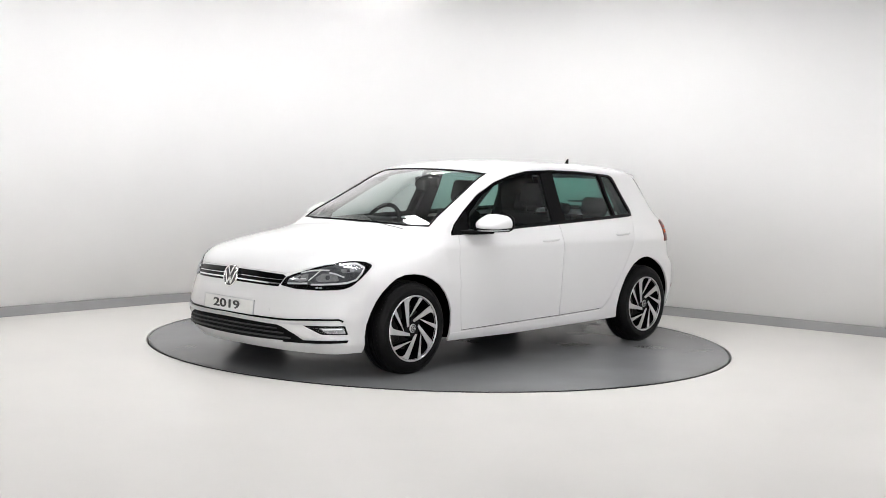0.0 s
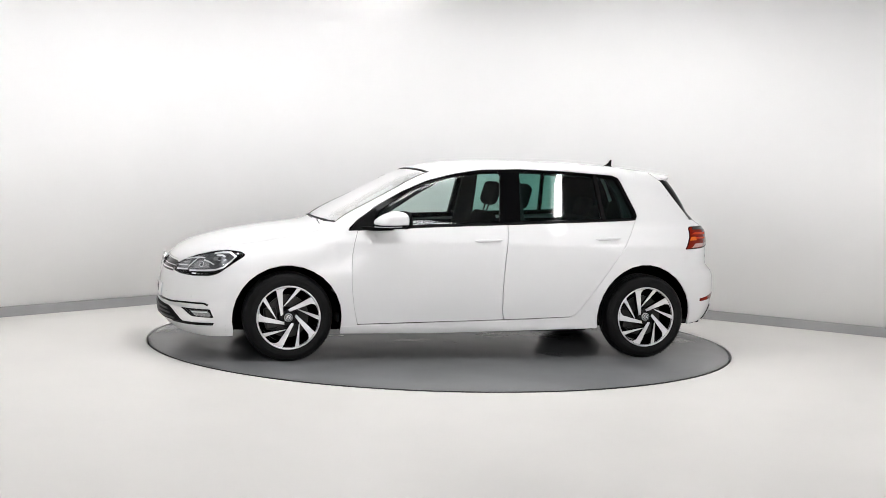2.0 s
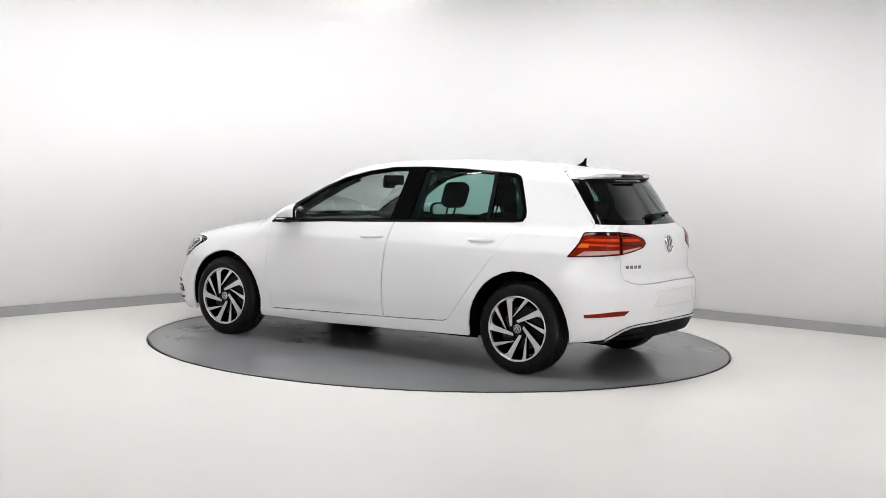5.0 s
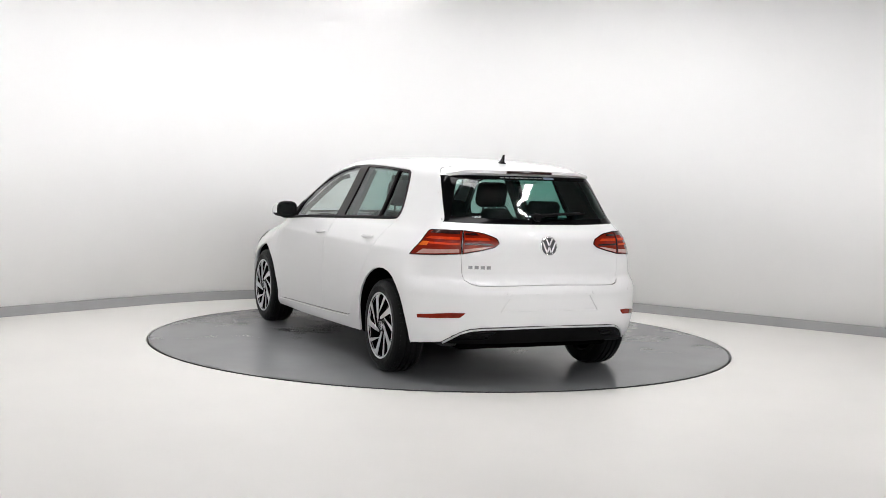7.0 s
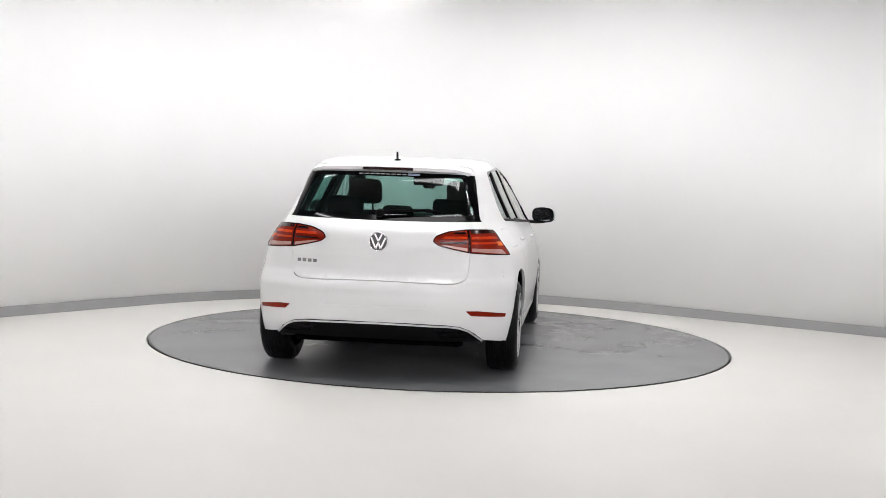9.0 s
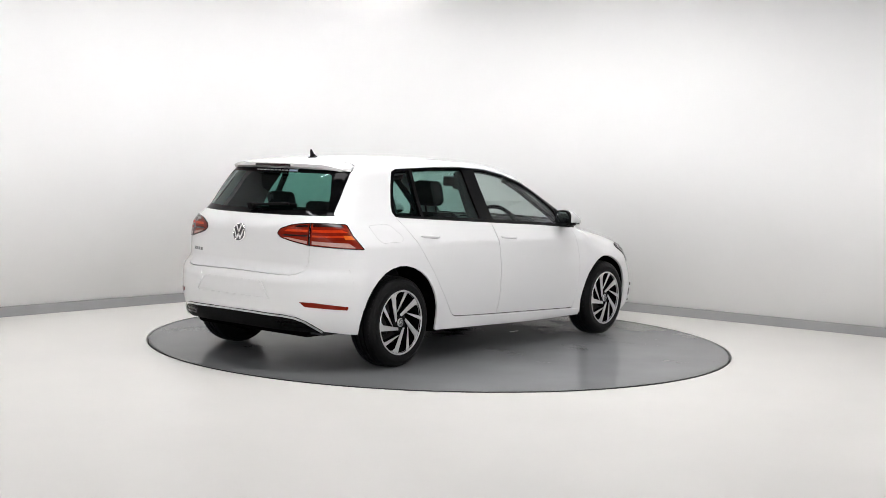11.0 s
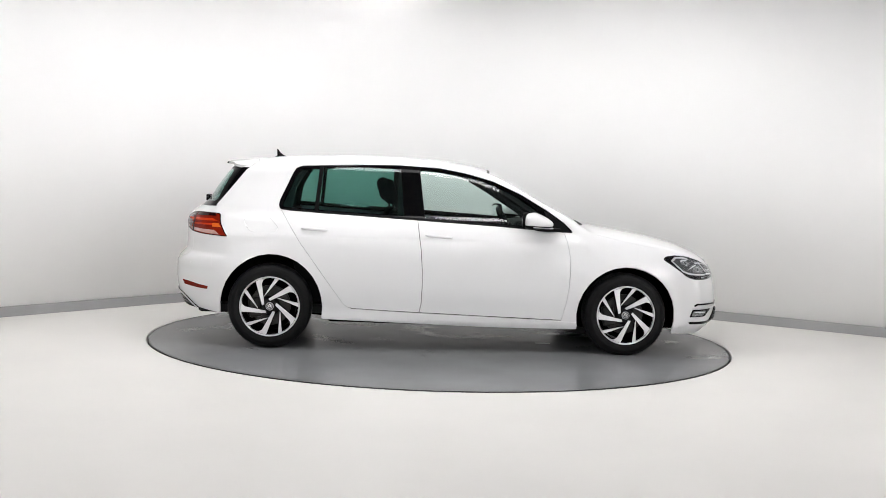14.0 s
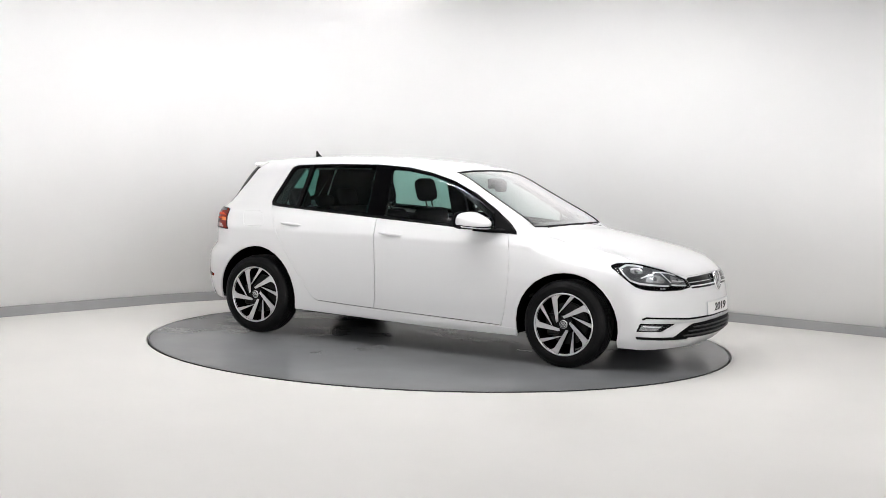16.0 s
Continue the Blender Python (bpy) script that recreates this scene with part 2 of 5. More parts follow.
def panel(name, outline, cast, mat, parent=None, holes=(), step=0.03, rim=0.03, lift=0.0, flange=0.014, label="", flip=False, facing=None):
    """A piece of the car's skin: an outline in the plane of cast, laid on the skin, lifted by lift, with turned-in edges. flip: on the right side."""
    from mathutils.geometry import delaunay_2d_cdt
    loops = [dense(outline, rim)] + [dense(h, rim) for h in holes]
    flat = np.array([p for l in loops for p in l])
    edges, k = [], 0
    for l in loops:
        edges += [(k + i, k + (i + 1) % len(l)) for i in range(len(l))]
        k += len(l)
    lo, hi = flat.min(0), flat.max(0)
    gx, gy = np.meshgrid(np.arange(lo[0] + step / 2, hi[0], step), np.arange(lo[1] + step / 2, hi[1], step))
    gx = gx + (np.arange(gx.shape[0]) % 2)[:, None] * step / 2
    g = np.stack([gx.ravel(), gy.ravel()], 1)
    keep = within(g, loops[0])
    for h in loops[1:]:
        keep &= ~within(g, h)
    g = g[keep]
    if len(g):
        near = np.min(np.hypot(g[:, None, 0] - flat[None, :, 0], g[:, None, 1] - flat[None, :, 1]), 1)
        g = g[near > 0.45 * min(step, rim)]
    both = np.vstack([flat, g])
    verts, _, tris, *_ = delaunay_2d_cdt([Vector(p) for p in both], edges, [], 0, 1e-7)
    q = np.array([tuple(v) for v in verts])
    tri = np.array([(t[0], t[k], t[k + 1]) for t in tris for k in range(1, len(t) - 1)])
    mid = q[tri].mean(1)
    ok = within(mid, loops[0])
    # slivers along a straight edge are left out
    ab, ac = q[tri[:, 1]] - q[tri[:, 0]], q[tri[:, 2]] - q[tri[:, 0]]
    ok &= np.abs(ab[:, 0] * ac[:, 1] - ab[:, 1] * ac[:, 0]) > 2e-4 * np.maximum((ab ** 2).sum(1), (ac ** 2).sum(1))
    for h in loops[1:]:
        ok &= ~within(mid, h)
    tri = tri[ok]
    used = np.unique(tri)
    back = -np.ones(len(q), int)
    back[used] = np.arange(len(used))
    q, tri = q[used], back[tri]
    p = cast(q)
    n = skin_normal(p) if facing is None else facing(p)
    p = p + n * lift
    a, b, c = p[tri[:, 0]], p[tri[:, 1]], p[tri[:, 2]]
    turn = np.einsum("ij,ij->i", np.cross(b - a, c - a), n[tri[:, 0]]) < 0
    tri[turn] = tri[turn][:, ::-1]
    count = {}
    for t in tri:
        for i in range(3):
            e = (t[i], t[(i + 1) % 3])
            key = (min(e), max(e))
            count.setdefault(key, []).append(e)
    border = [v[0] for v in count.values() if len(v) == 1]
    pts, nor, faces = list(p), list(n), [tuple(int(i) for i in t) for t in tri]
    if flange:
        ring = {}
        for e in border:
            for i in e:
                if i not in ring:
                    ring[i] = len(pts)
                    pts += [p[i], p[i] - n[i] * flange]
                    nor += [None, None]
        for i, j in border:
            faces.append((ring[j], ring[i], ring[i] + 1, ring[j] + 1))
    pts = np.array(pts)
    if flip:
        pts[:, 1] *= -1
        faces = [f[::-1] for f in faces]
    me = bpy.data.meshes.new(name)
    me.from_pydata([tuple(v) for v in pts], [], faces)
    me.materials.append(mat)
    me.shade_smooth()
    me.update()
    sign = -1 if flip else 1
    own = [tuple(v) if m is None else (m[0], m[1] * sign, m[2]) for m, v in zip(nor, [(0, 0, 0)] * len(pts))]
    me.normals_split_custom_set_from_vertices(own)
    ob = new(name, me)
    if parent is not None:
        ob.parent = parent
    return tagged(ob, label)


# ---- the car's skin: x forward, y to its left, z up ----
def smooth_curve(pairs):
    """A smooth curve through the pairs, flat beyond its ends' slopes."""
    p = sorted(pairs)
    xs = np.array([a for a, _ in p], float)
    ys = np.array([b for _, b in p], float)
    h = np.diff(xs)
    d = np.diff(ys) / h
    m = np.empty(len(xs))
    m[0], m[-1] = d[0], d[-1]
    m[1:-1] = (d[:-1] * h[1:] + d[1:] * h[:-1]) / (h[1:] + h[:-1])

    def value(x):
        x = np.asarray(x, float)
        i = np.clip(np.searchsorted(xs, x) - 1, 0, len(h) - 1)
        t = (x - xs[i]) / h[i]
        tc = np.clip(t, 0, 1)
        v = ((1 + 2 * tc) * (1 - tc) ** 2 * ys[i] + tc * (1 - tc) ** 2 * h[i] * m[i]
             + tc ** 2 * (3 - 2 * tc) * ys[i + 1] + tc ** 2 * (tc - 1) * h[i] * m[i + 1])
        v = v + np.where(t > 1, (x - xs[-1]) * m[-1], 0) + np.where(t < 0, (x - xs[0]) * m[0], 0)
        return v
    return value


half_width = smooth_curve([(0.10, 0.79), (0.17, 0.835), (0.22, 0.862), (0.27, 0.868), (0.31, 0.872), (0.40, 0.885), (0.55, 0.894),
                           (0.70, 0.893), (0.80, 0.886), (0.835, 0.880), (0.86, 0.868), (0.90, 0.848), (0.94, 0.826)]
                          + [(z, 0.797 - 0.53 * (z - 0.98) + 0.145 * (z - 0.98) ** 2) for z in np.arange(0.98, 1.65, 0.06)])
top_line = smooth_curve([(2.4, 0.30), (2.22, 0.56), (2.14, 0.655), (2.06, 0.715), (1.98, 0.757), (1.86, 0.803), (1.74, 0.834), (1.60, 0.864), (1.40, 0.898),
                         (1.20, 0.928), (1.08, 0.950), (1.00, 0.990), (0.93, 1.037), (0.76, 1.132), (0.55, 1.246), (0.36, 1.338), (0.24, 1.372), (0.12, 1.394),
                         (-0.08, 1.415), (-0.40, 1.428), (-0.80, 1.430), (-1.14, 1.417), (-1.35, 1.401), (-1.60, 1.374), (-1.72, 1.357), (-2.0, 1.30)])
front_line = smooth_curve([(0.05, 1.95), (0.13, 2.04), (0.18, 2.10), (0.24, 2.155), (0.32, 2.172), (0.42, 2.170), (0.50, 2.165), (0.58, 2.152), (0.64, 2.14), (0.70, 2.12), (0.80, 2.06), (1.4, 1.6)])
rear_line = smooth_curve([(0.05, -1.80), (0.20, -1.94), (0.27, -2.01), (0.33, -2.045), (0.42, -2.072), (0.55, -2.078), (0.61, -2.072), (0.645, -2.05), (0.675, -2.016), (0.72, -2.008), (0.80, -2.006),
                          (0.88, -2.000), (0.94, -1.985), (0.98, -1.950), (1.01, -1.905), (1.04, -1.872), (1.18, -1.775), (1.33, -1.665), (1.45, -1.57)])
edge_soft = smooth_curve([(-2.3, 0.08), (-0.2, 0.08), (0.6, 0.07), (0.95, 0.08), (1.15, 0.16), (1.35, 0.22), (1.7, 0.22), (2.3, 0.16)])
crown_high = smooth_curve([(-2.2, 0.035), (0.1, 0.035), (0.5, 0.05), (0.95, 0.035), (1.2, 0.04), (2.2, 0.05)])


def soft_max(a, b, k):
    h = np.maximum(k - np.abs(a - b), 0) / k
    return np.maximum(a, b) + h * h * k / 4


def skin(x, y, z):
    """Below zero inside the car's outer skin."""
    y = np.abs(y)
    up = np.clip((z - 0.60) / 0.6, 0, 1)
    fore = np.clip(x - 1.10, 0, None)
    aft = np.clip(-0.70 - x, 0, None)
    mid = np.clip(x - 0.3, 0, 0.7) * (1 - np.clip((z - 0.9) / 0.4, 0, 1))
    w = half_width(z) * (1 - 0.12 * fore ** 2 - (0.05 + 0.13 * up) * aft ** 2) - 0.22 * up * mid ** 2
    side = y - w
    top = (z - top_line(x) + crown_high(x) * (y / 0.6) ** 2.2) * 0.93
    front = (x - front_line(z) + (0.29 + 0.07 * np.clip((z - 0.40) / 0.2, 0, 1)) * (y / 0.82) ** 2.6) * 0.9
    rear = (rear_line(z) + 0.30 * (y / 0.82) ** 3.3 - x) * 0.9
    f = soft_max(side, top, edge_soft(x))
    f = soft_max(f, front, 0.10)
    return soft_max(f, rear, 0.085)


def shoot(o, d, reach):
    """Where rays from inside leave the skin."""
    o, d = np.asarray(o, float), np.asarray(d, float)
    lo, hi = np.zeros(len(o)), np.full(len(o), float(reach))
    for _ in range(34):
        m = (lo + hi) / 2
        p = o + d * m[:, None]
        inside = skin(p[:, 0], p[:, 1], p[:, 2]) < 0
        lo, hi = np.where(inside, m, lo), np.where(inside, hi, m)
    return o + d * hi[:, None]


def skin_normal(p, e=0.004):
    g = []
    for i in range(3):
        a, b = p.copy(), p.copy()
        a[:, i] += e
        b[:, i] -= e
        g.append(skin(*a.T) - skin(*b.T))
    g = np.stack(g, 1)
    return g / np.maximum(np.linalg.norm(g, axis=1, keepdims=True), 1e-9)


def from_side(q):
    """(x, z) on the left side."""
    q = np.asarray(q, float)
    return shoot(np.stack([q[:, 0], 0 * q[:, 0], q[:, 1]], 1), np.tile([0.0, 1.0, 0.0], (len(q), 1)), 1.3)


def from_above(q):
    """(x, y) on the top."""
    q = np.asarray(q, float)
    return shoot(np.stack([q[:, 0], q[:, 1], 0 * q[:, 0] + 0.45], 1), np.tile([0.0, 0.0, 1.0], (len(q), 1)), 1.2)


def from_rear(q):
    """(y, z) on the tail."""
    q = np.asarray(q, float)
    return shoot(np.stack([0 * q[:, 0] - 1.0, q[:, 0], q[:, 1]], 1), np.tile([-1.0, 0.0, 0.0], (len(q), 1)), 1.4)


def from_nose(q):
    """(angle, z) about an upright axis through (1.0, 0): 0 is straight ahead, to the left is positive."""
    q = np.asarray(q, float)
    return shoot(np.stack([0 * q[:, 0] + 1.0, 0 * q[:, 0], q[:, 1]], 1), np.stack([np.cos(q[:, 0]), np.sin(q[:, 0]), 0 * q[:, 0]], 1), 1.6)


def from_tail(q):
    """(angle, z) about an upright axis through (-1.0, 0): 0 is straight back, to the left is positive."""
    q = np.asarray(q, float)
    return shoot(np.stack([0 * q[:, 0] - 1.0, 0 * q[:, 0], q[:, 1]], 1), np.stack([-np.cos(q[:, 0]), np.sin(q[:, 0]), 0 * q[:, 0]], 1), 1.6)


def nose_of(p):
    return np.stack([np.arctan2(p[:, 1], p[:, 0] - 1.0), p[:, 2]], 1)


def tail_of(p):
    return np.stack([np.arctan2(p[:, 1], -1.0 - p[:, 0]), p[:, 2]], 1)

# ---- the room ----
def room_line():
    """The wall's foot, seen from above: two walls that meet in a wide round corner, closed behind."""
    corner = np.array((-0.722, 4.006))
    a, b = np.array((-0.629, -0.777)), np.array((0.829, -0.559))
    reach = 3.15
    p, q = corner + a * reach, corner + b * reach
    left_end, right_end = corner + a * 22.0, corner + b * 22.0
    arc = []
    for i in range(41):
        t = i / 40
        # circle tangent to both walls
        half = math.acos(float(a @ b)) / 2
        mid = (a + b) / np.linalg.norm(a + b)
        c = corner + mid * (reach / math.cos(half))
        r = reach * math.tan(half)
        s0, s1 = math.atan2(*(p - c)[::-1]), math.atan2(*(q - c)[::-1])
        if s0 < s1:
            s0 += 2 * math.pi
        s = s0 + (s1 - s0) * t
        arc.append(c + r * np.array((math.cos(s), math.sin(s))))
    back = left_end + right_end - corner
    return [tuple(left_end)] + [tuple(v) for v in arc] + [tuple(right_end), tuple(back)]


def ring_wall(line, depth, z0, z1):
    """A closed wall that stands outside the line (or inside it, for a negative depth)."""
    bm = bmesh.new()
    n = len(line)
    pts = [np.array(p) for p in line]
    out = []
    for i in range(n):
        d = pts[(i + 1) % n] - pts[i - 1]
        d = d / np.linalg.norm(d)
        out.append(pts[i] + np.array((-d[1], d[0])) * depth)
    cols = [[bm.verts.new((*v, z)) for v, z in ((p, z0), (p, z1), (o, z1), (o, z0))] for p, o in zip(pts, out)]
    for i in range(n):
        j = (i + 1) % n
        for k in range(4):
            m = (k + 1) % 4
            bm.faces.new((cols[i][k], cols[j][k], cols[j][m], cols[i][m]))
    return bm


LINE = room_line()
tagged(part("wall", ring_wall(LINE, 0.15, -0.15, ROOM_HEIGHT), WALL_PAINT, smooth=True), "plain white wall with a wide rounded corner", "wall", kind="structure")
tagged(part("baseboard", ring_wall(LINE, -0.014, 0.0, 0.088), GREY_TRIM, smooth=False), "grey painted baseboard along the white wall", "baseboard", kind="structure")


def slab(name, z0, z1, mat, grow):
    bm = bmesh.new()
    c = np.mean(np.array(LINE), 0)
    pts = [np.array(p) + (np.array(p) - c) / np.linalg.norm(np.array(p) - c) * grow for p in LINE]
    a = [bm.verts.new((*p, z0)) for p in pts]
    b = [bm.verts.new((*p, z1)) for p in pts]
    bm.faces.new(a), bm.faces.new(b)
    for i in range(len(a)):
        j = (i + 1) % len(a)
        bm.faces.new((a[i], a[j], b[j], b[i]))
    return part(name, bm, mat)


DISC_R = 2.2586
PIT_R = DISC_R + 0.012


def floor_sheet():
    """The floor, with the round pit for the turntable."""
    bm = bmesh.new()
    c = np.array((0.0, 0.0))
    n = 144
    outer = []
    pts = [np.array(p) for p in LINE]
    for i in range(n):
        d = np.array((math.cos(2 * math.pi * i / n), math.sin(2 * math.pi * i / n)))
        best = 30.0
        for p, q in zip(pts, pts[1:] + pts[:1]):
            e = q - p
            det = d[0] * -e[1] + e[0] * d[1]
            if abs(det) > 1e-9:
                s = (p[0] * -e[1] + e[0] * p[1]) / det
                u = (d[0] * p[1] - d[1] * p[0]) / det
                if s > 0 and -1e-6 <= u <= 1 + 1e-6:
                    best = min(best, s)
        outer.append(d * (best + 0.10))
    rows = []
    for k, (f, z) in enumerate(((0, -0.12), (0, -0.004), (0.0025, 0.0), (0.25, 0.0), (0.6, 0.0), (1, 0.0))):
        row = []
        for i in range(n):
            d = np.array((math.cos(2 * math.pi * i / n), math.sin(2 * math.pi * i / n)))
            inner = d * PIT_R
            row.append(bm.verts.new((*(inner + (outer[i] - inner) * f), z)))
        rows.append(row)
    for a, b in zip(rows, rows[1:]):
        for i in range(n):
            j = (i + 1) % n
            bm.faces.new((a[i], a[j], b[j], b[i]))
    bm.faces.new(rows[0])
    return part("floor", bm, FLOOR_PAINT)


tagged(floor_sheet(), "pale cream resin floor, faintly shiny and worn", "floor", kind="structure")
tagged(slab("ceiling", ROOM_HEIGHT, ROOM_HEIGHT + 0.15, CEILING_PAINT, 0.2), "plain dark grey painted ceiling", "ceiling", kind="structure")

# the far grid and the side rows are added fill; the other strips are inferred
for sx, sy, sr, sl in STRIPS_AND_FILL:
    lamp_body = tagged(new("strip_and_fill_light"), "long white lit strip light hung below the ceiling, inferred or added as wall fill", "lamp", "strip lights of the ceiling")
    lamp_body.matrix_world = pose(sx, sy, ROOM_HEIGHT, 0, 0, sr)
    bm = add_box(bmesh.new(), (-sl / 2 - 0.03, -0.08, -0.060), (sl / 2 + 0.03, 0.08, -0.001), bevel=0.008)
    part("housing", bm, LAMP_HOUSING, lamp_body)
    # beyond y = -4 deeper diffusers throw the added fill sideways at the walls
    part("diffuser", add_box(bmesh.new(), (-sl / 2, -0.040, -0.090 if sy > -4 else -0.135), (sl / 2, 0.040, -0.062), bevel=0.008), DIFFUSER, lamp_body, "lit white diffuser")

# added fill lights; their skirts hold light off the upper walls
for sx, sy, sr, sl in FILL_TROFFERS:
    lamp_body = tagged(new("fill_troffer_light"), "added fill light: long white lit troffer with deep side skirts below the ceiling", "lamp", "troffer lights above the car")
    lamp_body.matrix_world = pose(sx, sy, ROOM_HEIGHT, 0, 0, sr)
    bm = add_box(bmesh.new(), (-sl / 2 - 0.02, -0.17, -0.040), (sl / 2 + 0.02, 0.17, -0.001))
    for a, b in (((-sl / 2 - 0.02, -0.17), (sl / 2 + 0.02, -0.155)), ((-sl / 2 - 0.02, 0.155), (sl / 2 + 0.02, 0.17)), ((-sl / 2 - 0.02, -0.154), (-sl / 2 - 0.005, 0.154)), ((sl / 2 + 0.005, -0.154), (sl / 2 + 0.02, 0.154))):
        add_box(bm, (*a, -0.115), (*b, -0.041))
    part("housing", bm, CEILING_PAINT, lamp_body, "grey housing of the added fill light, with side skirts")
    part("diffuser", add_box(bmesh.new(), (-sl / 2, -0.15, -0.055), (sl / 2, 0.15, -0.042)), FILL_TROFFER_DIFFUSER, lamp_body, "lit white diffuser")

for sx, sy, sr, sl, sw in PANELS:
    lamp_body = tagged(new("ceiling_panel_light"), "broad white lit panel light below the ceiling", "lamp")
    lamp_body.matrix_world = pose(sx, sy, ROOM_HEIGHT, 0, 0, sr)
    part("housing", add_box(bmesh.new(), (-sl / 2 - 0.03, -sw / 2 - 0.03, -0.060), (sl / 2 + 0.03, sw / 2 + 0.03, -0.001), bevel=0.008), LAMP_HOUSING, lamp_body)
    part("diffuser", add_box(bmesh.new(), (-sl / 2, -sw / 2, -0.080), (sl / 2, sw / 2, -0.062), bevel=0.006), PANEL_DIFFUSER, lamp_body, "lit white diffuser")

# ---- the turntable ----
turntable = tagged(new("turntable"), "round grey painted car turntable set flush in the floor", "turntable")


def disc_plate():
    bm = bmesh.new()
    lathe(bm, [(0.0, 0.0), (0.6, 0.0), (1.2, 0.0), (1.8, 0.0), (DISC_R - 0.012, 0.0), (DISC_R - 0.010, -0.002)], 180)
    bmesh.ops.transform(bm, matrix=pose(0, 0, 0, 90), verts=bm.verts)
    return bm


def disc_edge():
    bm = bmesh.new()
    lathe(bm, [(DISC_R - 0.010, 0.0012), (DISC_R - 0.001, 0.0012), (DISC_R, -0.002), (DISC_R, -0.10), (DISC_R - 0.010, -0.10)], 180, closed=True)
    bmesh.ops.transform(bm, matrix=pose(0, 0, 0, 90), verts=bm.verts)
    return bm


part("plate", disc_plate(), DISC_PAINT, turntable)
bm = bmesh.new()
add_box(bm, (0.745, -0.162, 0.0), (0.865, -0.148, 0.0016), None, 0.0006)
part("pale_scratch", bm, PLATE, turntable, "pale scratch in the grey paint")
part("edge_ring", disc_edge(), RIM_STEEL, turntable, "dark steel edge ring")


# ---- the car ----
car = tagged(new("car"), "white five-door hatchback with tinted windows and two-tone alloy wheels", "car")


def arch(cx, cz, rx, rz, a0, a1, n=18):
    return [(cx + rx * math.cos(a), cz + rz * math.sin(a)) for a in np.linspace(radians(a0), radians(a1), n)]


def xyz(fn, pts):
    return fn(np.array(pts, float))


# lines shared by neighbouring panels, on the left half
BONNET_EDGE = [(0.984, 0.664), (1.04, 0.671), (1.12, 0.682), (1.30, 0.693), (1.50, 0.690), (1.66, 0.672)]
BONNET_FRONT = [(float(v[0]), float(v[1])) for v in xyz(from_nose, [(0.74, 0.752), (0.66, 0.732), (0.586, 0.713), (0.479, 0.674), (0.40, 0.658), (0.30, 0.662), (0.2, 0.665), (0.1, 0.667), (0.0, 0.668)])]
SCREEN_SIDE = [(0.990, 0.672), (0.80, 0.636), (0.62, 0.603), (0.45, 0.572), (0.28, 0.545)]
ROOF_EDGE = [(0.28, 0.545), (0.10, 0.552), (-0.20, 0.558), (-0.60, 0.556), (-1.00, 0.545), (-1.30, 0.528), (-1.44, 0.520)]
FRONT_SEAM_X, REAR_SEAM_X = 1.74, -1.752
HATCH_SIDE_X = [(-1.44, 1.375), (-1.53, 1.300), (-1.62, 1.185), (-1.74, 1.035), (-1.748, 0.985)]
DLO = [(0.905, 0.902), (0.84, 0.907), (0.35, 0.938), (-0.25, 0.966), (-0.80, 0.992), (-1.20, 1.011), (-1.262, 1.018), (-1.278, 1.045), (-1.270, 1.088),
       (-1.180, 1.292), (-1.160, 1.324), (-1.115, 1.342), (-0.91, 1.353), (-0.70, 1.363), (-0.38, 1.368), (-0.09, 1.356), (0.115, 1.322), (0.32, 1.268), (0.52, 1.182), (0.72, 1.066), (0.85, 0.975), (0.90, 0.925)]
A_DOOR = [(0.843, 0.907), (0.868, 0.83), (0.886, 0.74), (0.890, 0.62), (0.884, 0.50), (0.868, 0.38), (0.838, 0.250)]
B_DOOR = [(-0.250, 0.966), (-0.236, 0.85), (-0.222, 0.75), (-0.210, 0.60), (-0.207, 0.48), (-0.211, 0.35), (-0.224, 0.283)]
C_DOOR = [(-1.262, 1.018), (-1.115, 0.787), (-0.925, 0.528), (-0.830, 0.400), (-0.790, 0.345), (-0.760, 0.318), (-0.720, 0.303)]
GAP = 0.0026


def shrink(points, d):
    """The outline drawn in by d."""
    p = np.asarray(points, float)
    area = 0.5 * np.sum(p[:, 0] * np.roll(p[:, 1], -1) - np.roll(p[:, 0], -1) * p[:, 1])
    s = 1 if area > 0 else -1
    out = []
    for i in range(len(p)):
        a, b, c = p[i - 1], p[i], p[(i + 1) % len(p)]
        t1, t2 = (b - a) / max(np.linalg.norm(b - a), 1e-9), (c - b) / max(np.linalg.norm(c - b), 1e-9)
        n1, n2 = np.array((-t1[1], t1[0])) * s, np.array((-t2[1], t2[0])) * s
        m = n1 + n2
        m = m / max(np.linalg.norm(m), 0.3)
        out.append(tuple(b + m * d / max(float(m @ n1), 0.5)))
    return out


def raised(points, z, d):
    """The outline with its points below z lifted by d: a wider gap at the foot."""
    return [(p[0], p[1] + (d if p[1] < z else 0.0)) for p in points]


def dlo_between(x_high, x_low):
    """The lower window line from x_high to x_low."""
    return [p for p in DLO[:7] if x_low + 0.004 < p[0] < x_high - 0.004]


SILL_LOW = [(0.955, 0.187), (0.30, 0.188), (-0.40, 0.208), (-0.935, 0.224)]
ARCH_F = arch(1.324, 0.290, 0.376, 0.374, -15, 189)[::-1]
ARCH_R = arch(-1.310, 0.300, 0.375, 0.393, -10, 188)
DOOR_F = A_DOOR + B_DOOR[::-1] + dlo_between(0.843, -0.25)[::-1]
DOOR_R = B_DOOR + [(-0.45, 0.291)] + C_DOOR[::-1] + dlo_between(-0.25, -1.262)[::-1]


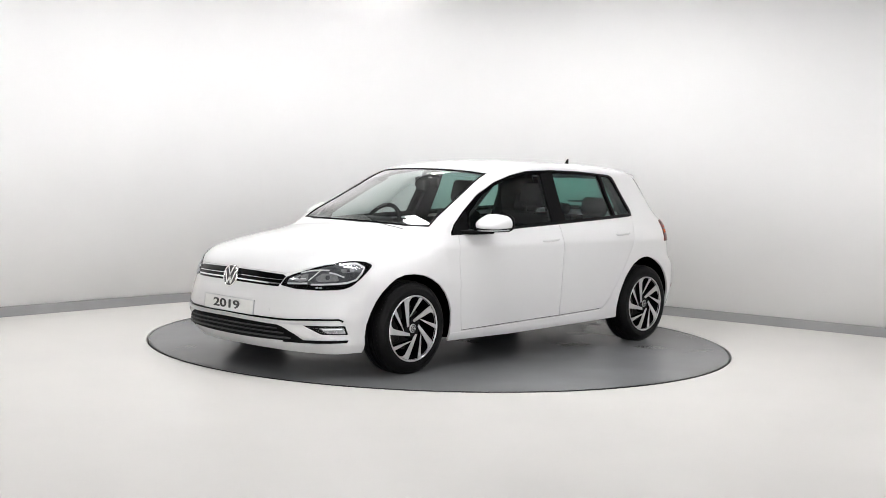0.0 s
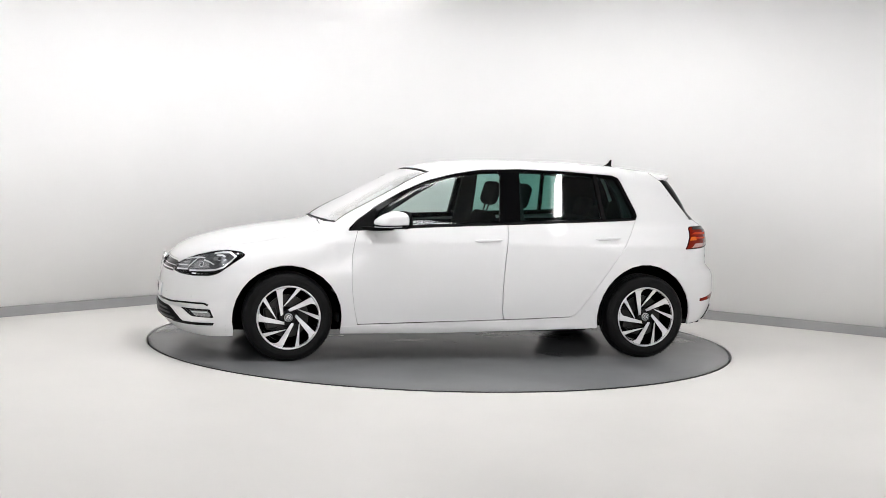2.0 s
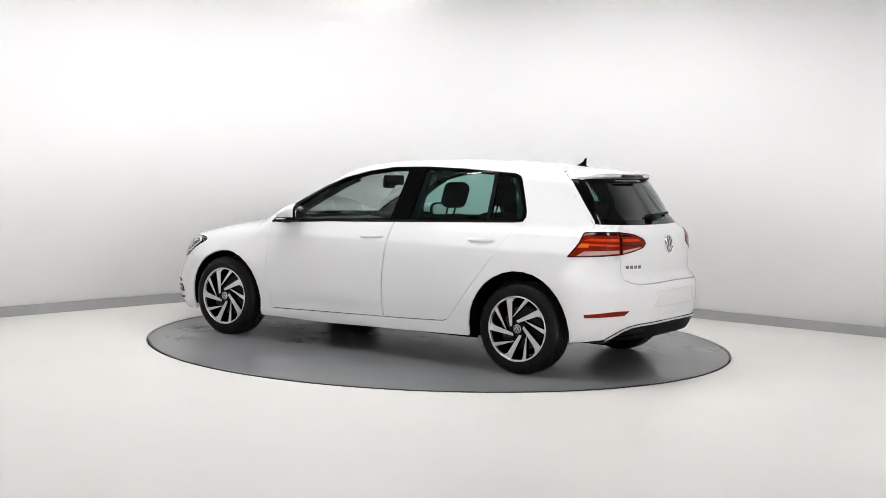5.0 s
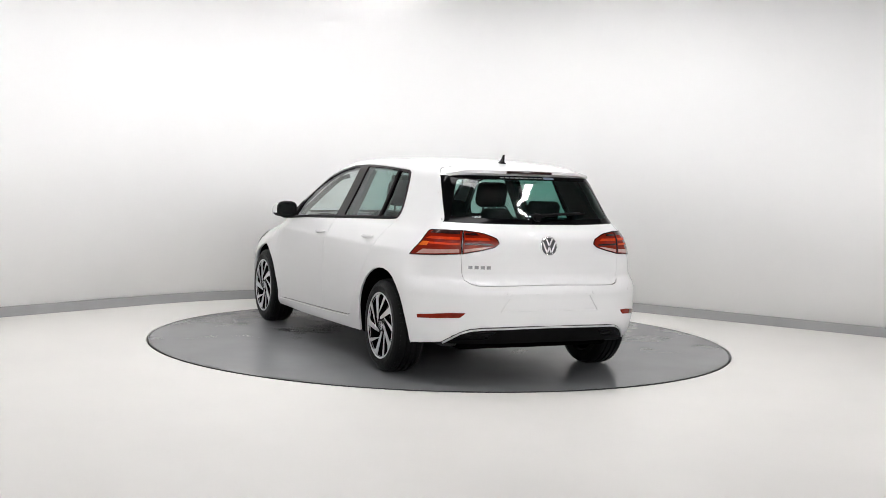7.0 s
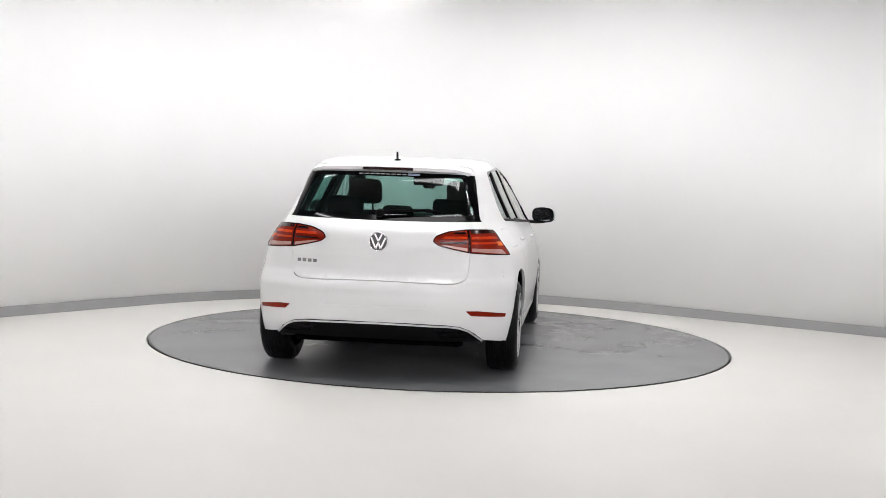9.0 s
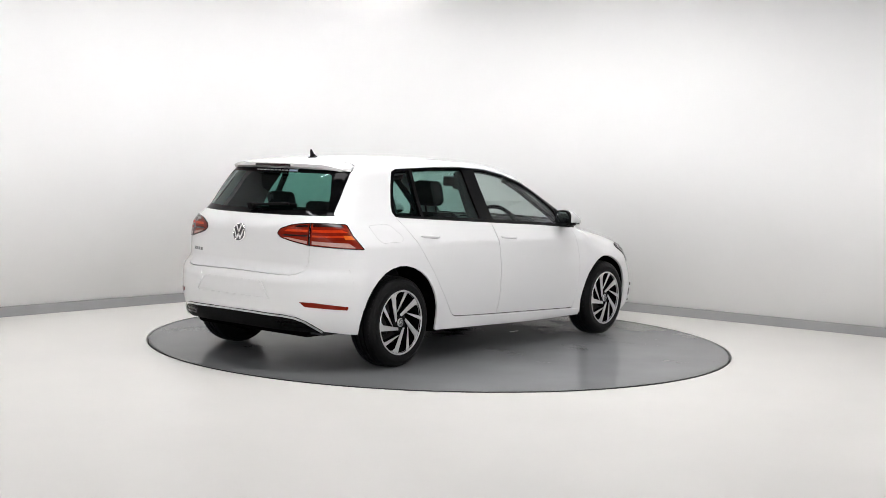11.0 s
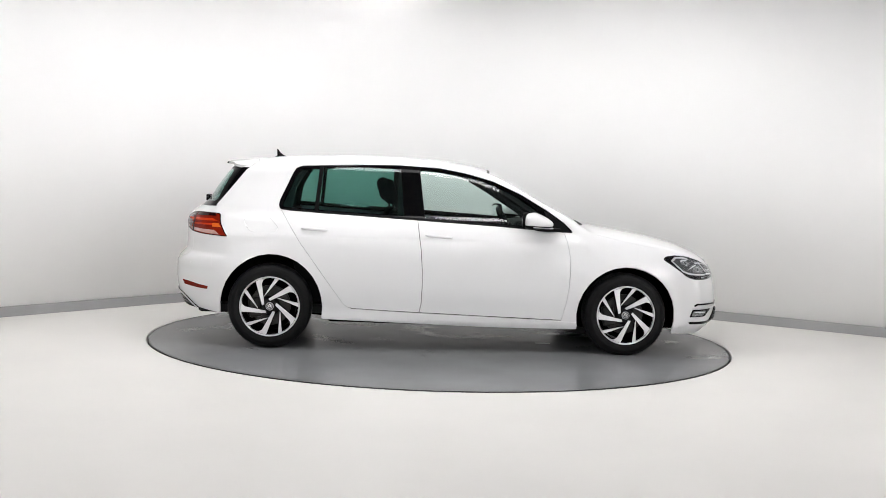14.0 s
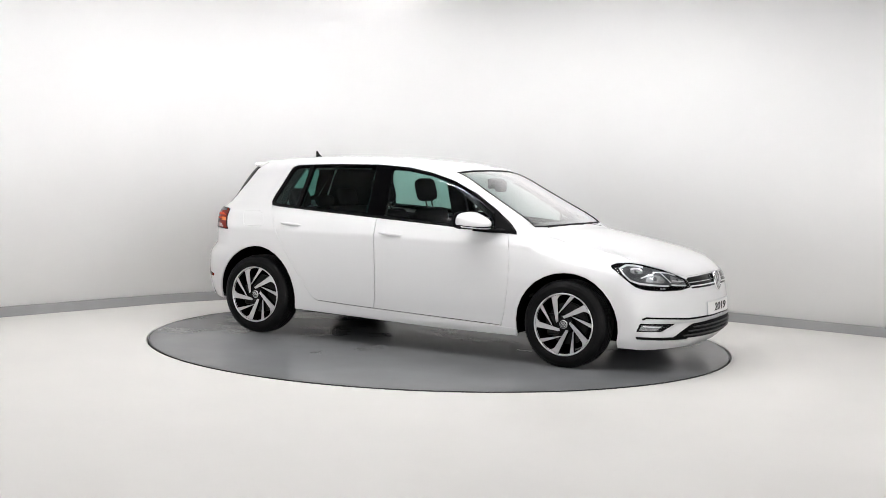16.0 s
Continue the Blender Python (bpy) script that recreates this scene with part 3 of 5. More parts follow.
def seam_point():
    """Where the bonnet's edge meets the front seam."""
    line = np.array(BONNET_EDGE + BONNET_FRONT)
    y = float(np.interp(FRONT_SEAM_X, line[:, 0], line[:, 1]))
    return xyz(from_above, [(FRONT_SEAM_X, y)])[0]


def side_outline():
    edge = xyz(from_above, dense(ROOF_EDGE[::-1] + SCREEN_SIDE[-2::-1] + BONNET_EDGE + BONNET_FRONT, 0.03, False))[::-1]
    top = [(p[0], p[2]) for p in edge if p[0] < FRONT_SEAM_X - 0.01]
    seam_top = seam_point()[2]
    pts = [(FRONT_SEAM_X, float(seam_top))] + top + HATCH_SIDE_X[1:] + [(REAR_SEAM_X, 0.93)]
    pts += [(REAR_SEAM_X, 0.8), (REAR_SEAM_X, 0.6), (REAR_SEAM_X, 0.255), (-1.682, 0.25)]
    pts += ARCH_R[::-1]
    pts += [SILL_LOW[3]] + SILL_LOW[2::-1] + [(0.957, 0.22)]
    pts += ARCH_F
    pts += [(1.690, 0.165), (FRONT_SEAM_X, 0.165)]
    return pts


SIDE = side_outline()
OPENING = A_DOOR + B_DOOR[-1:] + [(-0.45, 0.291)] + C_DOOR[::-1] + DLO[7:] + [(0.905, 0.902)]
FUEL_FLAP = fillet([(-1.535, 0.962), (-1.355, 0.972), (-1.270, 0.885), (-1.285, 0.852), (-1.465, 0.845), (-1.500, 0.872)], [0.02, 0.04, 0.02, 0.02, 0.03, 0.02])
GLASS_F = fillet([(0.735, 0.934), (0.30, 0.962), (-0.196, 0.987), (-0.236, 1.347), (-0.10, 1.341), (0.104, 1.309), (0.303, 1.255), (0.496, 1.172), (0.67, 1.054)], [0.02, 0, 0.012, 0.03, 0, 0, 0, 0, 0.01])
GLASS_R = fillet([(-0.350, 0.995), (-0.80, 1.014), (-0.985, 1.022), (-0.955, 1.338), (-0.70, 1.350), (-0.378, 1.354)], [0.012, 0, 0.012, 0.02, 0, 0.02])
GLASS_Q = fillet([(-1.015, 1.024), (-1.250, 1.036), (-1.240, 1.088), (-1.158, 1.275), (-1.122, 1.322), (-0.985, 1.335)], [0.012, 0.02, 0, 0, 0.02, 0.02])
for flip in (False, True):
    panel("body_side", SIDE, from_side, PAINT, car, [OPENING] + ([FUEL_FLAP] if flip else []), flip=flip, label="white wing, pillars, sill and rear quarter")
    front_door = panel("front_door", raised(shrink(DOOR_F, GAP), 0.31, 0.004), from_side, PAINT, car, flange=0.03, flip=flip)
    rear_door = panel("rear_door", raised(shrink(DOOR_R, GAP), 0.31, 0.004), from_side, PAINT, car, flange=0.03, flip=flip)
    if flip:
        panel("fuel_flap", shrink(FUEL_FLAP, 0.0014), from_side, PAINT, car, flip=True, rim=0.01)
    panel("window_surround", shrink(DLO, 0.0015), from_side, BLACK_GLOSS, car, [GLASS_F, GLASS_R, GLASS_Q], lift=-0.003, flange=0.03, flip=flip, label="gloss black window surround and pillars")
    panel("window", GLASS_F, from_side, GLASS_FRONT, front_door, lift=-0.010, flange=0, flip=flip, label="lightly tinted front door window")
    panel("window", GLASS_R, from_side, GLASS_REAR, rear_door, lift=-0.010, flange=0, flip=flip, label="green tinted rear door window")
    panel("quarter_window", GLASS_Q, from_side, GLASS_REAR, car, lift=-0.010, flange=0, flip=flip, label="small tinted quarter window")
    # rubber seal along the window line, and the divider of the rear window
    panel("window_seal", DLO[:7] + [(x, z + 0.013) for x, z in DLO[5::-1]], from_side, BLACK_TRIM, car, lift=0.004, flip=flip, flange=0.01)
    panel("window_divider", [(-0.987, 1.014), (-1.014, 1.016), (-0.984, 1.340), (-0.957, 1.340)], from_side, BLACK_TRIM, rear_door, lift=0.001, flip=flip)
    panel("mirror_foot", fillet([(0.893, 0.912), (0.74, 0.922), (0.70, 1.055), (0.72, 1.054), (0.845, 0.967)], 0.008), from_side, BLACK_TRIM, front_door, lift=0.002, flip=flip)

roof_line = ROOF_EDGE[:-1] + [(-1.44, 0.520)]
panel("roof", roof_line + [(-1.462, 0.30), (-1.468, 0.0), (-1.462, -0.30)] + [(x, -y) for x, y in roof_line[::-1]] + [(0.295, -0.40), (0.315, -0.2), (0.32, 0.0), (0.315, 0.2), (0.295, 0.40)], from_above, PAINT, car)
bl = BONNET_EDGE + BONNET_FRONT
bonnet = bl + [(x, -y) for x, y in bl[-2::-1]] + [(1.025, -0.5), (1.052, -0.25), (1.062, 0), (1.052, 0.25), (1.025, 0.5)]
panel("bonnet", shrink(bonnet, 0.0025), from_above, PAINT, car)


def nose_outline():
    seam_top = seam_point()
    left = xyz(from_side, [(FRONT_SEAM_X, z) for z in np.arange(0.165, seam_top[2] - 0.01, 0.03)])
    edge = xyz(from_above, [p for p in dense(bl, 0.03, False) if p[0] > FRONT_SEAM_X + 0.005])
    half = [tuple(p) for p in nose_of(left)] + [tuple(nose_of(seam_top[None])[0])] + [tuple(p) for p in nose_of(edge)]
    other = [(-a, z) for a, z in half[-2::-1]]
    bottom = [(-0.72, 0.158), (-0.55, 0.160), (-0.3, 0.168), (0.0, 0.170), (0.3, 0.168), (0.55, 0.160), (0.72, 0.158)]
    return half + other + bottom


GATE_LOW = [(0.640, 0.965), (0.590, 0.90), (0.578, 0.83), (0.572, 0.715), (0.562, 0.665), (0.535, 0.643), (0.490, 0.632), (0.42, 0.631), (0.2, 0.636), (0.03, 0.638)]
GATE_SIDE = tail_of(xyz(from_side, dense(HATCH_SIDE_X, 0.03, False)))
GATE_LOW_A = tail_of(xyz(from_rear, dense(GATE_LOW, 0.03, False)))


def tail_outline():
    left = xyz(from_side, [(REAR_SEAM_X, z) for z in np.append(np.arange(0.255, 0.92, 0.03), 0.93)] + [HATCH_SIDE_X[-1]])
    half = [tuple(p) for p in tail_of(left)] + [tuple(p) for p in GATE_LOW_A]
    return half + [(-a, z) for a, z in half[::-1]] + [(-0.5, 0.29), (-0.2, 0.30), (0.2, 0.30), (0.5, 0.29)]


panel("front_bumper", nose_outline(), from_nose, PAINT, car)
panel("rear_bumper", tail_outline(), from_tail, PAINT, car)
gate_half = [(0.35, 1.345), (0.70, 1.358)] + [tuple(p) for p in GATE_SIDE] + [tuple(p) for p in GATE_LOW_A]
gate = gate_half + [(-a, z) for a, z in gate_half[::-1]]
rg = [(0.27, 1.326), (0.55, 1.324), (0.838, 1.316), (0.825, 1.26), (0.802, 1.15), (0.782, 1.06), (0.766, 1.024), (0.60, 1.020), (0.30, 1.016), (0.0, 1.015)]
REAR_GLASS = rg + [(-a, z) for a, z in rg[-2::-1]]
tailgate = panel("tailgate", raised(shrink(gate, 0.002), 0.66, 0.0035), from_tail, PAINT, car, [REAR_GLASS], flange=0.03)
panel("rear_window", shrink(REAR_GLASS, 0.002), from_tail, GLASS_REAR, tailgate, lift=-0.003, flange=0, label="dark tinted rear window")
rb = [(0.27, 1.300), (0.66, 1.298), (0.665, 1.07), (0.64, 1.058), (0.30, 1.050), (0.0, 1.049)]
panel("window_border", shrink(REAR_GLASS, 0.0015), from_tail, BLACK_GLOSS, tailgate, [fillet(rb + [(-a, z) for a, z in rb[-2::-1]], 0.03)], lift=-0.001, flange=0.004, label="black printed border of the rear window")
SPOIL = [(-1.466, 0.0), (-1.460, 0.30), (-1.443, 0.518), (-1.52, 0.532), (-1.575, 0.530), (-1.62, 0.49), (-1.665, 0.38), (-1.70, 0.22), (-1.712, 0.0)]


def over_tail(q):
    """(x, y) on the roof's line, carried on past the tailgate."""
    q = np.asarray(q, float)
    y = np.abs(q[:, 1])
    return np.stack([q[:, 0], q[:, 1], top_line(q[:, 0]) - crown_high(q[:, 0]) * (y / 0.6) ** 2.2 - 0.022 * np.clip((y - 0.40) / 0.12, 0, 1.2) ** 2], 1)


def over_tail_normal(p):
    e = 0.004
    a, b = over_tail(p[:, :2] + np.array((e, 0))), over_tail(p[:, :2] + np.array((0, e)))
    n = np.cross(a - p, b - p)
    return n / np.linalg.norm(n, axis=1, keepdims=True)


panel("spoiler", SPOIL + [(x, -y) for x, y in SPOIL[-2:0:-1]], over_tail, PAINT, tailgate, flange=0.020, lift=0.0, facing=over_tail_normal)
bm = bmesh.new()
edge_y = np.linspace(-0.165, 0.165, 13)
edge = over_tail(np.array([(-1.710 + 0.30 * abs(y) ** 2, y) for y in edge_y]))
sweep(bm, [tuple(v + np.array((-0.004, 0, -0.013))) for v in edge], 0.012, 8, 0.75)
part("brake_light", bm, LENS_DARK_RED, tailgate, "dark red high brake light strip")
screen = SCREEN_SIDE + [(0.295, 0.40), (0.315, 0.2), (0.32, 0.0), (0.315, -0.2), (0.295, -0.40)] + [(x, -y) for x, y in SCREEN_SIDE[::-1]] + [(1.025, -0.5), (1.052, -0.25), (1.062, 0), (1.052, 0.25), (1.025, 0.5)]
panel("windscreen", shrink(screen, 0.003), from_above, GLASS_SCREEN, car, lift=-0.004, flange=0, label="clear curved windscreen")
panel("windscreen_seal", shrink(screen, 0.001), from_above, BLACK_TRIM, car, [shrink(screen, 0.018)], lift=0.0, flange=0.006, label="black rubber windscreen seal")


# ---- wheels (axis along y, outer face towards +y) ----
TYRE = [(0.208, 0.0), (0.216, 0.0045), (0.222, 0.003), (0.236, 0.006), (0.258, 0.007), (0.262, 0.0055), (0.278, -0.002), (0.290, -0.012), (0.297, -0.022), (0.302, -0.034), (0.305, -0.052),
        (0.305, -0.060), (0.297, -0.062), (0.297, -0.068), (0.305, -0.070), (0.3055, -0.095), (0.297, -0.097), (0.297, -0.105), (0.3055, -0.107), (0.305, -0.134), (0.297, -0.136), (0.297, -0.142), (0.305, -0.144),
        (0.304, -0.160), (0.300, -0.176), (0.288, -0.196), (0.262, -0.206), (0.215, -0.20), (0.205, -0.17), (0.205, -0.03)]
WIDE_SPOKE = [(-0.25, 0.05), (-0.17, 0.09), (-0.215, 0.80), (-0.15, 0.91), (-0.03, 0.955), (-0.24, 0.925), (-0.41, 0.865)]
THIN_SPOKE = [(-0.185, 0.335), (-0.125, 0.375), (0.365, 0.885), (0.30, 0.92), (0.235, 0.925)]
TYRE = [(r + 0.0045 * min(1, max(0, (r - 0.22) / 0.07)), h) for r, h in TYRE]
RIM_R = 0.218


def ring_bars(bm, outline, grow, y0, y1, bevel):
    """Five plates round the hub."""
    c = np.mean(np.array(outline), 0)
    pts = [tuple((np.array(p) + (np.array(p) - c) * grow) * RIM_R) for p in outline]
    for k in range(5):
        prism(bm, [(-x, z) for x, z in pts], y0, y1, pose(0, 0, 0, 0, 72 * k, 0), bevel)


def wheel_parts(wheel, turn):
    hub = pose(0, 0, 0, 0, turn, 0)
    bm = bmesh.new()
    lathe(bm, TYRE, 96, closed=True)
    # tread blocks across the shoulder
    for k in range(64):
        add_box(bm, (-0.003, -0.046, 0.3000), (0.003, -0.022, 0.3055), pose(0, 0, 0, 0, k * 360 / 64, 0))
    part("tyre", bm, RUBBER, wheel, "black rubber tyre", smooth=False)
    bm = bmesh.new()
    lathe(bm, [(0.2205, -0.003), (0.2205, 0.0045), (0.216, 0.0065), (0.211, 0.0045), (0.2085, -0.001), (0.2065, -0.010)], 96)
    rim = part("rim", bm, ALLOY, wheel, "machined silver rim edge", smooth=True)
    bm = bmesh.new()
    lathe(bm, [(0.2065, -0.010), (0.198, -0.035), (0.190, -0.165), (0.205, -0.18)], 72)
    part("barrel", bm, ALLOY_BLACK, rim, "black wheel barrel", smooth=True)
    for k in range(5):
        for name, outline in (("spoke", WIDE_SPOKE), ("spoke", THIN_SPOKE)):
            m = hub @ pose(0, 0, 0, 0, 72 * k, 0)
            pts = [(-x * RIM_R, z * RIM_R) for x, z in outline]
            bm = prism(bmesh.new(), pts, -0.004, 0.001, m, 0.0012)
            part(name, bm, ALLOY, rim, "machined silver spoke face")
    bm = bmesh.new()
    ring_bars(bm, WIDE_SPOKE, 0.10, -0.035, -0.0045, 0)
    ring_bars(bm, THIN_SPOKE, 0.16, -0.035, -0.0045, 0)
    lathe(bm, [(0.0, -0.006), (0.052, -0.006), (0.066, -0.012), (0.072, -0.04), (0.0, -0.04)], 40)
    bmesh.ops.transform(bm, matrix=hub, verts=bm.verts)
    part("spoke_back", bm, ALLOY_BLACK, rim, "black lacquered wheel centre")
    for k in range(5):
        bm = bmesh.new()
        lathe(bm, [(0.0, 0.001), (0.006, 0.001), (0.0085, -0.002), (0.009, -0.012), (0.0, -0.012)], 12, pose(0, 0, 0, 0, 72 * k + 36 + turn, 0) @ pose(0.047, -0.001, 0))
        part("wheel_bolt", bm, ALLOY_BLACK, rim)
    bm = bmesh.new()
    lathe(bm, [(0.0, 0.003), (0.022, 0.003), (0.0275, 0.001), (0.0295, -0.003), (0.0295, -0.012), (0.0, -0.012)], 40)
    cap = part("hub_cap", bm, SILVER, rim, "silver hub cap", smooth=True)
    bm = bmesh.new()
    lathe(bm, [(0.019, 0.0034), (0.0205, 0.0042), (0.0235, 0.0042), (0.025, 0.0034)], 40, closed=True)
    part("ring", bm, LAMP_DARK, cap)
    bm = bmesh.new()
    for x0, z0, x1, z1 in BADGE_BARS:
        bar(bm, x0 * 0.0195, z0 * 0.0195, x1 * 0.0195, z1 * 0.0195, 0.0045, 0.0032, 0.0044)
    bmesh.ops.transform(bm, matrix=hub, verts=bm.verts)
    part("emblem", bm, LAMP_DARK, cap)
    bm = bmesh.new()
    lathe(bm, [(0.06, -0.085), (0.145, -0.085), (0.148, -0.088), (0.148, -0.108), (0.06, -0.108)], 56, closed=True)
    part("brake_disc", bm, STEEL, wheel, "worn steel brake disc", smooth=False)
    bm = bmesh.new()
    add_box(bm, (0.07, -0.125, -0.075), (0.158, -0.062, 0.075), pose(0, 0, 0, 0, 8, 0), 0.014)
    part("brake_caliper", bm, STEEL, wheel, "grey brake caliper")
    bm = bmesh.new()
    lathe(bm, [(0.0, -0.13), (0.185, -0.13), (0.185, -0.14), (0.0, -0.14)], 40)
    part("brake_shield", bm, UNDERSIDE, wheel)


BADGE_BARS = [(-0.82, 0.45, -0.28, -0.80), (-0.28, -0.80, 0.0, -0.10), (0.0, -0.10, 0.28, -0.80), (0.28, -0.80, 0.82, 0.45), (-0.40, 0.85, 0.0, 0.05), (0.40, 0.85, 0.0, 0.05)]


def bar(bm, x0, z0, x1, z1, w, y0, y1):
    """A flat bar from one point to the other, in the plane of x and z."""
    d = np.array((x1 - x0, z1 - z0))
    n = np.array((-d[1], d[0])) / np.linalg.norm(d) * w / 2
    prism(bm, [(x0 + n[0], z0 + n[1]), (x1 + n[0], z1 + n[1]), (x1 - n[0], z1 - n[1]), (x0 - n[0], z0 - n[1])], y0, y1)


WHEELS = [(1.3185, 0.884, 1, 0), (-1.3185, 0.868, 1, 0), (1.3185, -0.884, -1, 2), (-1.3185, -0.868, -1, 4.7)]
for wx, wy, side, turn in WHEELS:
    wheel = new("wheel")
    wheel.parent = car
    wheel.matrix_local = pose(wx, wy, 0.303 if wx > 0 else 0.3075, 0, 0, 0 if side > 0 else 180)
    wheel_parts(wheel, turn)

# wheel houses and the floor pan
for wx, rx, cz, end in ((1.324, 0.398, 0.290, 192), (-1.310, 0.408, 0.300, 184)):
    for s in (1, -1):
        bm = bmesh.new()
        n = 20
        rows = []
        ring = [(wx + rx * math.cos(a) * 0.985, cz + rx * math.sin(a) * 0.985) for a in np.linspace(radians(-13), radians(end), n)]
        outer = from_side(np.array(ring))[:, 1] - 0.028
        rows.append([bm.verts.new((x, s * float(y), z)) for (x, z), y in zip(ring, outer)])
        rows.append([bm.verts.new((x, s * 0.55, z)) for x, z in ring])
        for i in range(n - 1):
            bm.faces.new((rows[0][i], rows[0][i + 1], rows[1][i + 1], rows[1][i]))
        bm.faces.new(rows[1])
        part("wheel_arch_liner", bm, UNDERSIDE, car, "black wheel arch liner")
bm = bmesh.new()
add_box(bm, (-0.90, -0.78, 0.196), (0.95, 0.78, 0.245), bevel=0.02)
add_box(bm, (-1.88, -0.54, 0.215), (-0.85, 0.56, 0.28), bevel=0.03)
add_box(bm, (0.90, -0.56, 0.172), (1.92, 0.56, 0.24), bevel=0.03)
part("floor_pan", bm, UNDERSIDE, car, "dark floor pan")
bm = bmesh.new()
sweep(bm, [(0.9, 0.12, 0.17), (0.0, 0.16, 0.16), (-0.9, 0.18, 0.17), (-1.35, 0.30, 0.20), (-1.80, 0.42, 0.24)], 0.028)
part("exhaust_pipe", bm, UNDERSIDE, car)
for s in (1, -1):
    bm = bmesh.new()
    sweep(bm, [(-0.88, s * 0.66, 0.200), (-0.30, s * 0.68, 0.196), (0.05, s * 0.68, 0.200)], 0.02, 6)
    part("brake_pipe_cover", bm, UNDERSIDE, car)


# ---- lights, grilles, badges and trim of the car ----
def both(points):
    """An outline on the left and its mirror image."""
    return ((points, False), ([(-a, z) for a, z in points[::-1]], True))


def strip(points, w):
    """An outline of width w about a line of (angle, z) points."""
    p = np.array(points, float)
    d = np.gradient(p, axis=0)
    n = np.stack([-d[:, 1], d[:, 0]], 1)
    n = n / np.linalg.norm(n, axis=1, keepdims=True) * w / 2
    return [tuple(v) for v in p + n] + [tuple(v) for v in (p - n)[::-1]]


HEAD = fillet([(0.915, 0.722), (0.872, 0.742), (0.789, 0.749), (0.707, 0.740), (0.586, 0.709), (0.479, 0.668), (0.417, 0.640), (0.388, 0.587), (0.48, 0.569), (0.606, 0.565), (0.725, 0.572), (0.785, 0.590), (0.848, 0.650)],
              [0.02, 0.02, 0, 0, 0, 0, 0.01, 0.01, 0, 0, 0.02, 0.03, 0])
for pts, _ in both(HEAD):
    s = 1 if pts[0][0] > 0 else -1
    light = panel("headlight", pts, from_nose, BLACK_GLOSS, car, lift=0.002, rim=0.012, step=0.022, label="dark smoked headlight with chrome running lights")
    for bowl_pts, mat in (([(0.862, 0.712), (0.80, 0.735), (0.70, 0.725), (0.60, 0.700), (0.50, 0.664), (0.44, 0.636), (0.425, 0.604), (0.56, 0.598), (0.76, 0.604), (0.835, 0.655)], LAMP_DARK),
                          ([(0.800, 0.706), (0.72, 0.700), (0.73, 0.676), (0.80, 0.682)], LAMP_GREY), ([(0.70, 0.672), (0.62, 0.670), (0.585, 0.640), (0.60, 0.618), (0.72, 0.626)], LAMP_GREY),
                          ([(0.545, 0.668), (0.49, 0.650), (0.45, 0.625), (0.50, 0.613), (0.545, 0.622)], LAMP_GREY)):
        panel("bowl", [(s * a, z) for a, z in fillet(bowl_pts, 0.012)], from_nose, mat, light, lift=0.0035 if mat is LAMP_DARK else 0.0042, rim=0.012, flange=0.003)
    for line, w in (([(0.712, 0.722), (0.76, 0.731), (0.81, 0.732), (0.858, 0.708), (0.842, 0.672), (0.812, 0.635), (0.765, 0.617), (0.70, 0.608), (0.62, 0.602), (0.565, 0.600)], 0.011),
                    ([(0.50, 0.668), (0.555, 0.683), (0.61, 0.690), (0.66, 0.690)], 0.007), ([(0.61, 0.688), (0.58, 0.655), (0.548, 0.622)], 0.006), ([(0.545, 0.607), (0.50, 0.603), (0.43, 0.600)], 0.010),
                    ([(0.735, 0.712), (0.775, 0.712), (0.795, 0.704)], 0.010), ([(0.66, 0.676), (0.70, 0.668), (0.745, 0.650)], 0.008), ([(0.44, 0.628), (0.48, 0.630), (0.535, 0.634)], 0.006)):
        panel("light_guide", [(s * a, z) for a, z in strip(line, w)], from_nose, LIGHT_GUIDE, light, lift=0.0055, rim=0.012, flange=0.003, label="bright chrome light guide")
    for a, z, r in ((0.765, 0.690, 0.013), (0.655, 0.646, 0.016), (0.497, 0.640, 0.011)):
        panel("projector", [(s * (a + r * math.cos(k * math.pi / 8)), z + r * 1.1 * math.sin(k * math.pi / 8)) for k in range(16)], from_nose, CHROME, light, lift=0.005, rim=0.012, flange=0.003)
        panel("projector_lens", [(s * (a + 0.75 * r * math.cos(k * math.pi / 8)), z + 0.85 * r * math.sin(k * math.pi / 8)) for k in range(16)], from_nose, LAMP_DARK, light, lift=0.006, rim=0.012, flange=0.003)
    for a in (0.60, 0.62):
        panel("reflector_mark", [(s * (a + dx), 0.582 + dz) for dx, dz in ((-0.007, -0.005), (0.007, -0.005), (0.007, 0.004), (-0.007, 0.004))], from_nose, SILVER, light, lift=0.004, rim=0.01, flange=0.002)
    panel("lens", shrink(pts, 0.001), from_nose, GLASS_LENS, light, lift=0.010, rim=0.012, flange=0.006, label="clear headlight lens")

# upper grille
gt = [(-0.412, 0.642), (-0.393, 0.652), (-0.20, 0.660), (0.0, 0.663), (0.20, 0.660), (0.393, 0.652), (0.412, 0.642), (0.376, 0.577), (0.20, 0.581), (0.0, 0.584), (-0.20, 0.581), (-0.376, 0.577)]
grille = panel("upper_grille", gt, from_nose, BLACK_GLOSS, car, lift=0.003, label="slim black upper grille with chrome strips")
panel("chrome_strip", strip([(-0.40, 0.618), (-0.2, 0.623), (0.0, 0.626), (0.2, 0.623), (0.40, 0.618)], 0.0035), from_nose, CHROME, grille, lift=0.005, flange=0.005)
panel("chrome_strip", strip([(-0.385, 0.593), (-0.2, 0.597), (0.0, 0.600), (0.2, 0.597), (0.385, 0.593)], 0.0085), from_nose, CHROME, grille, lift=0.007, flange=0.007)
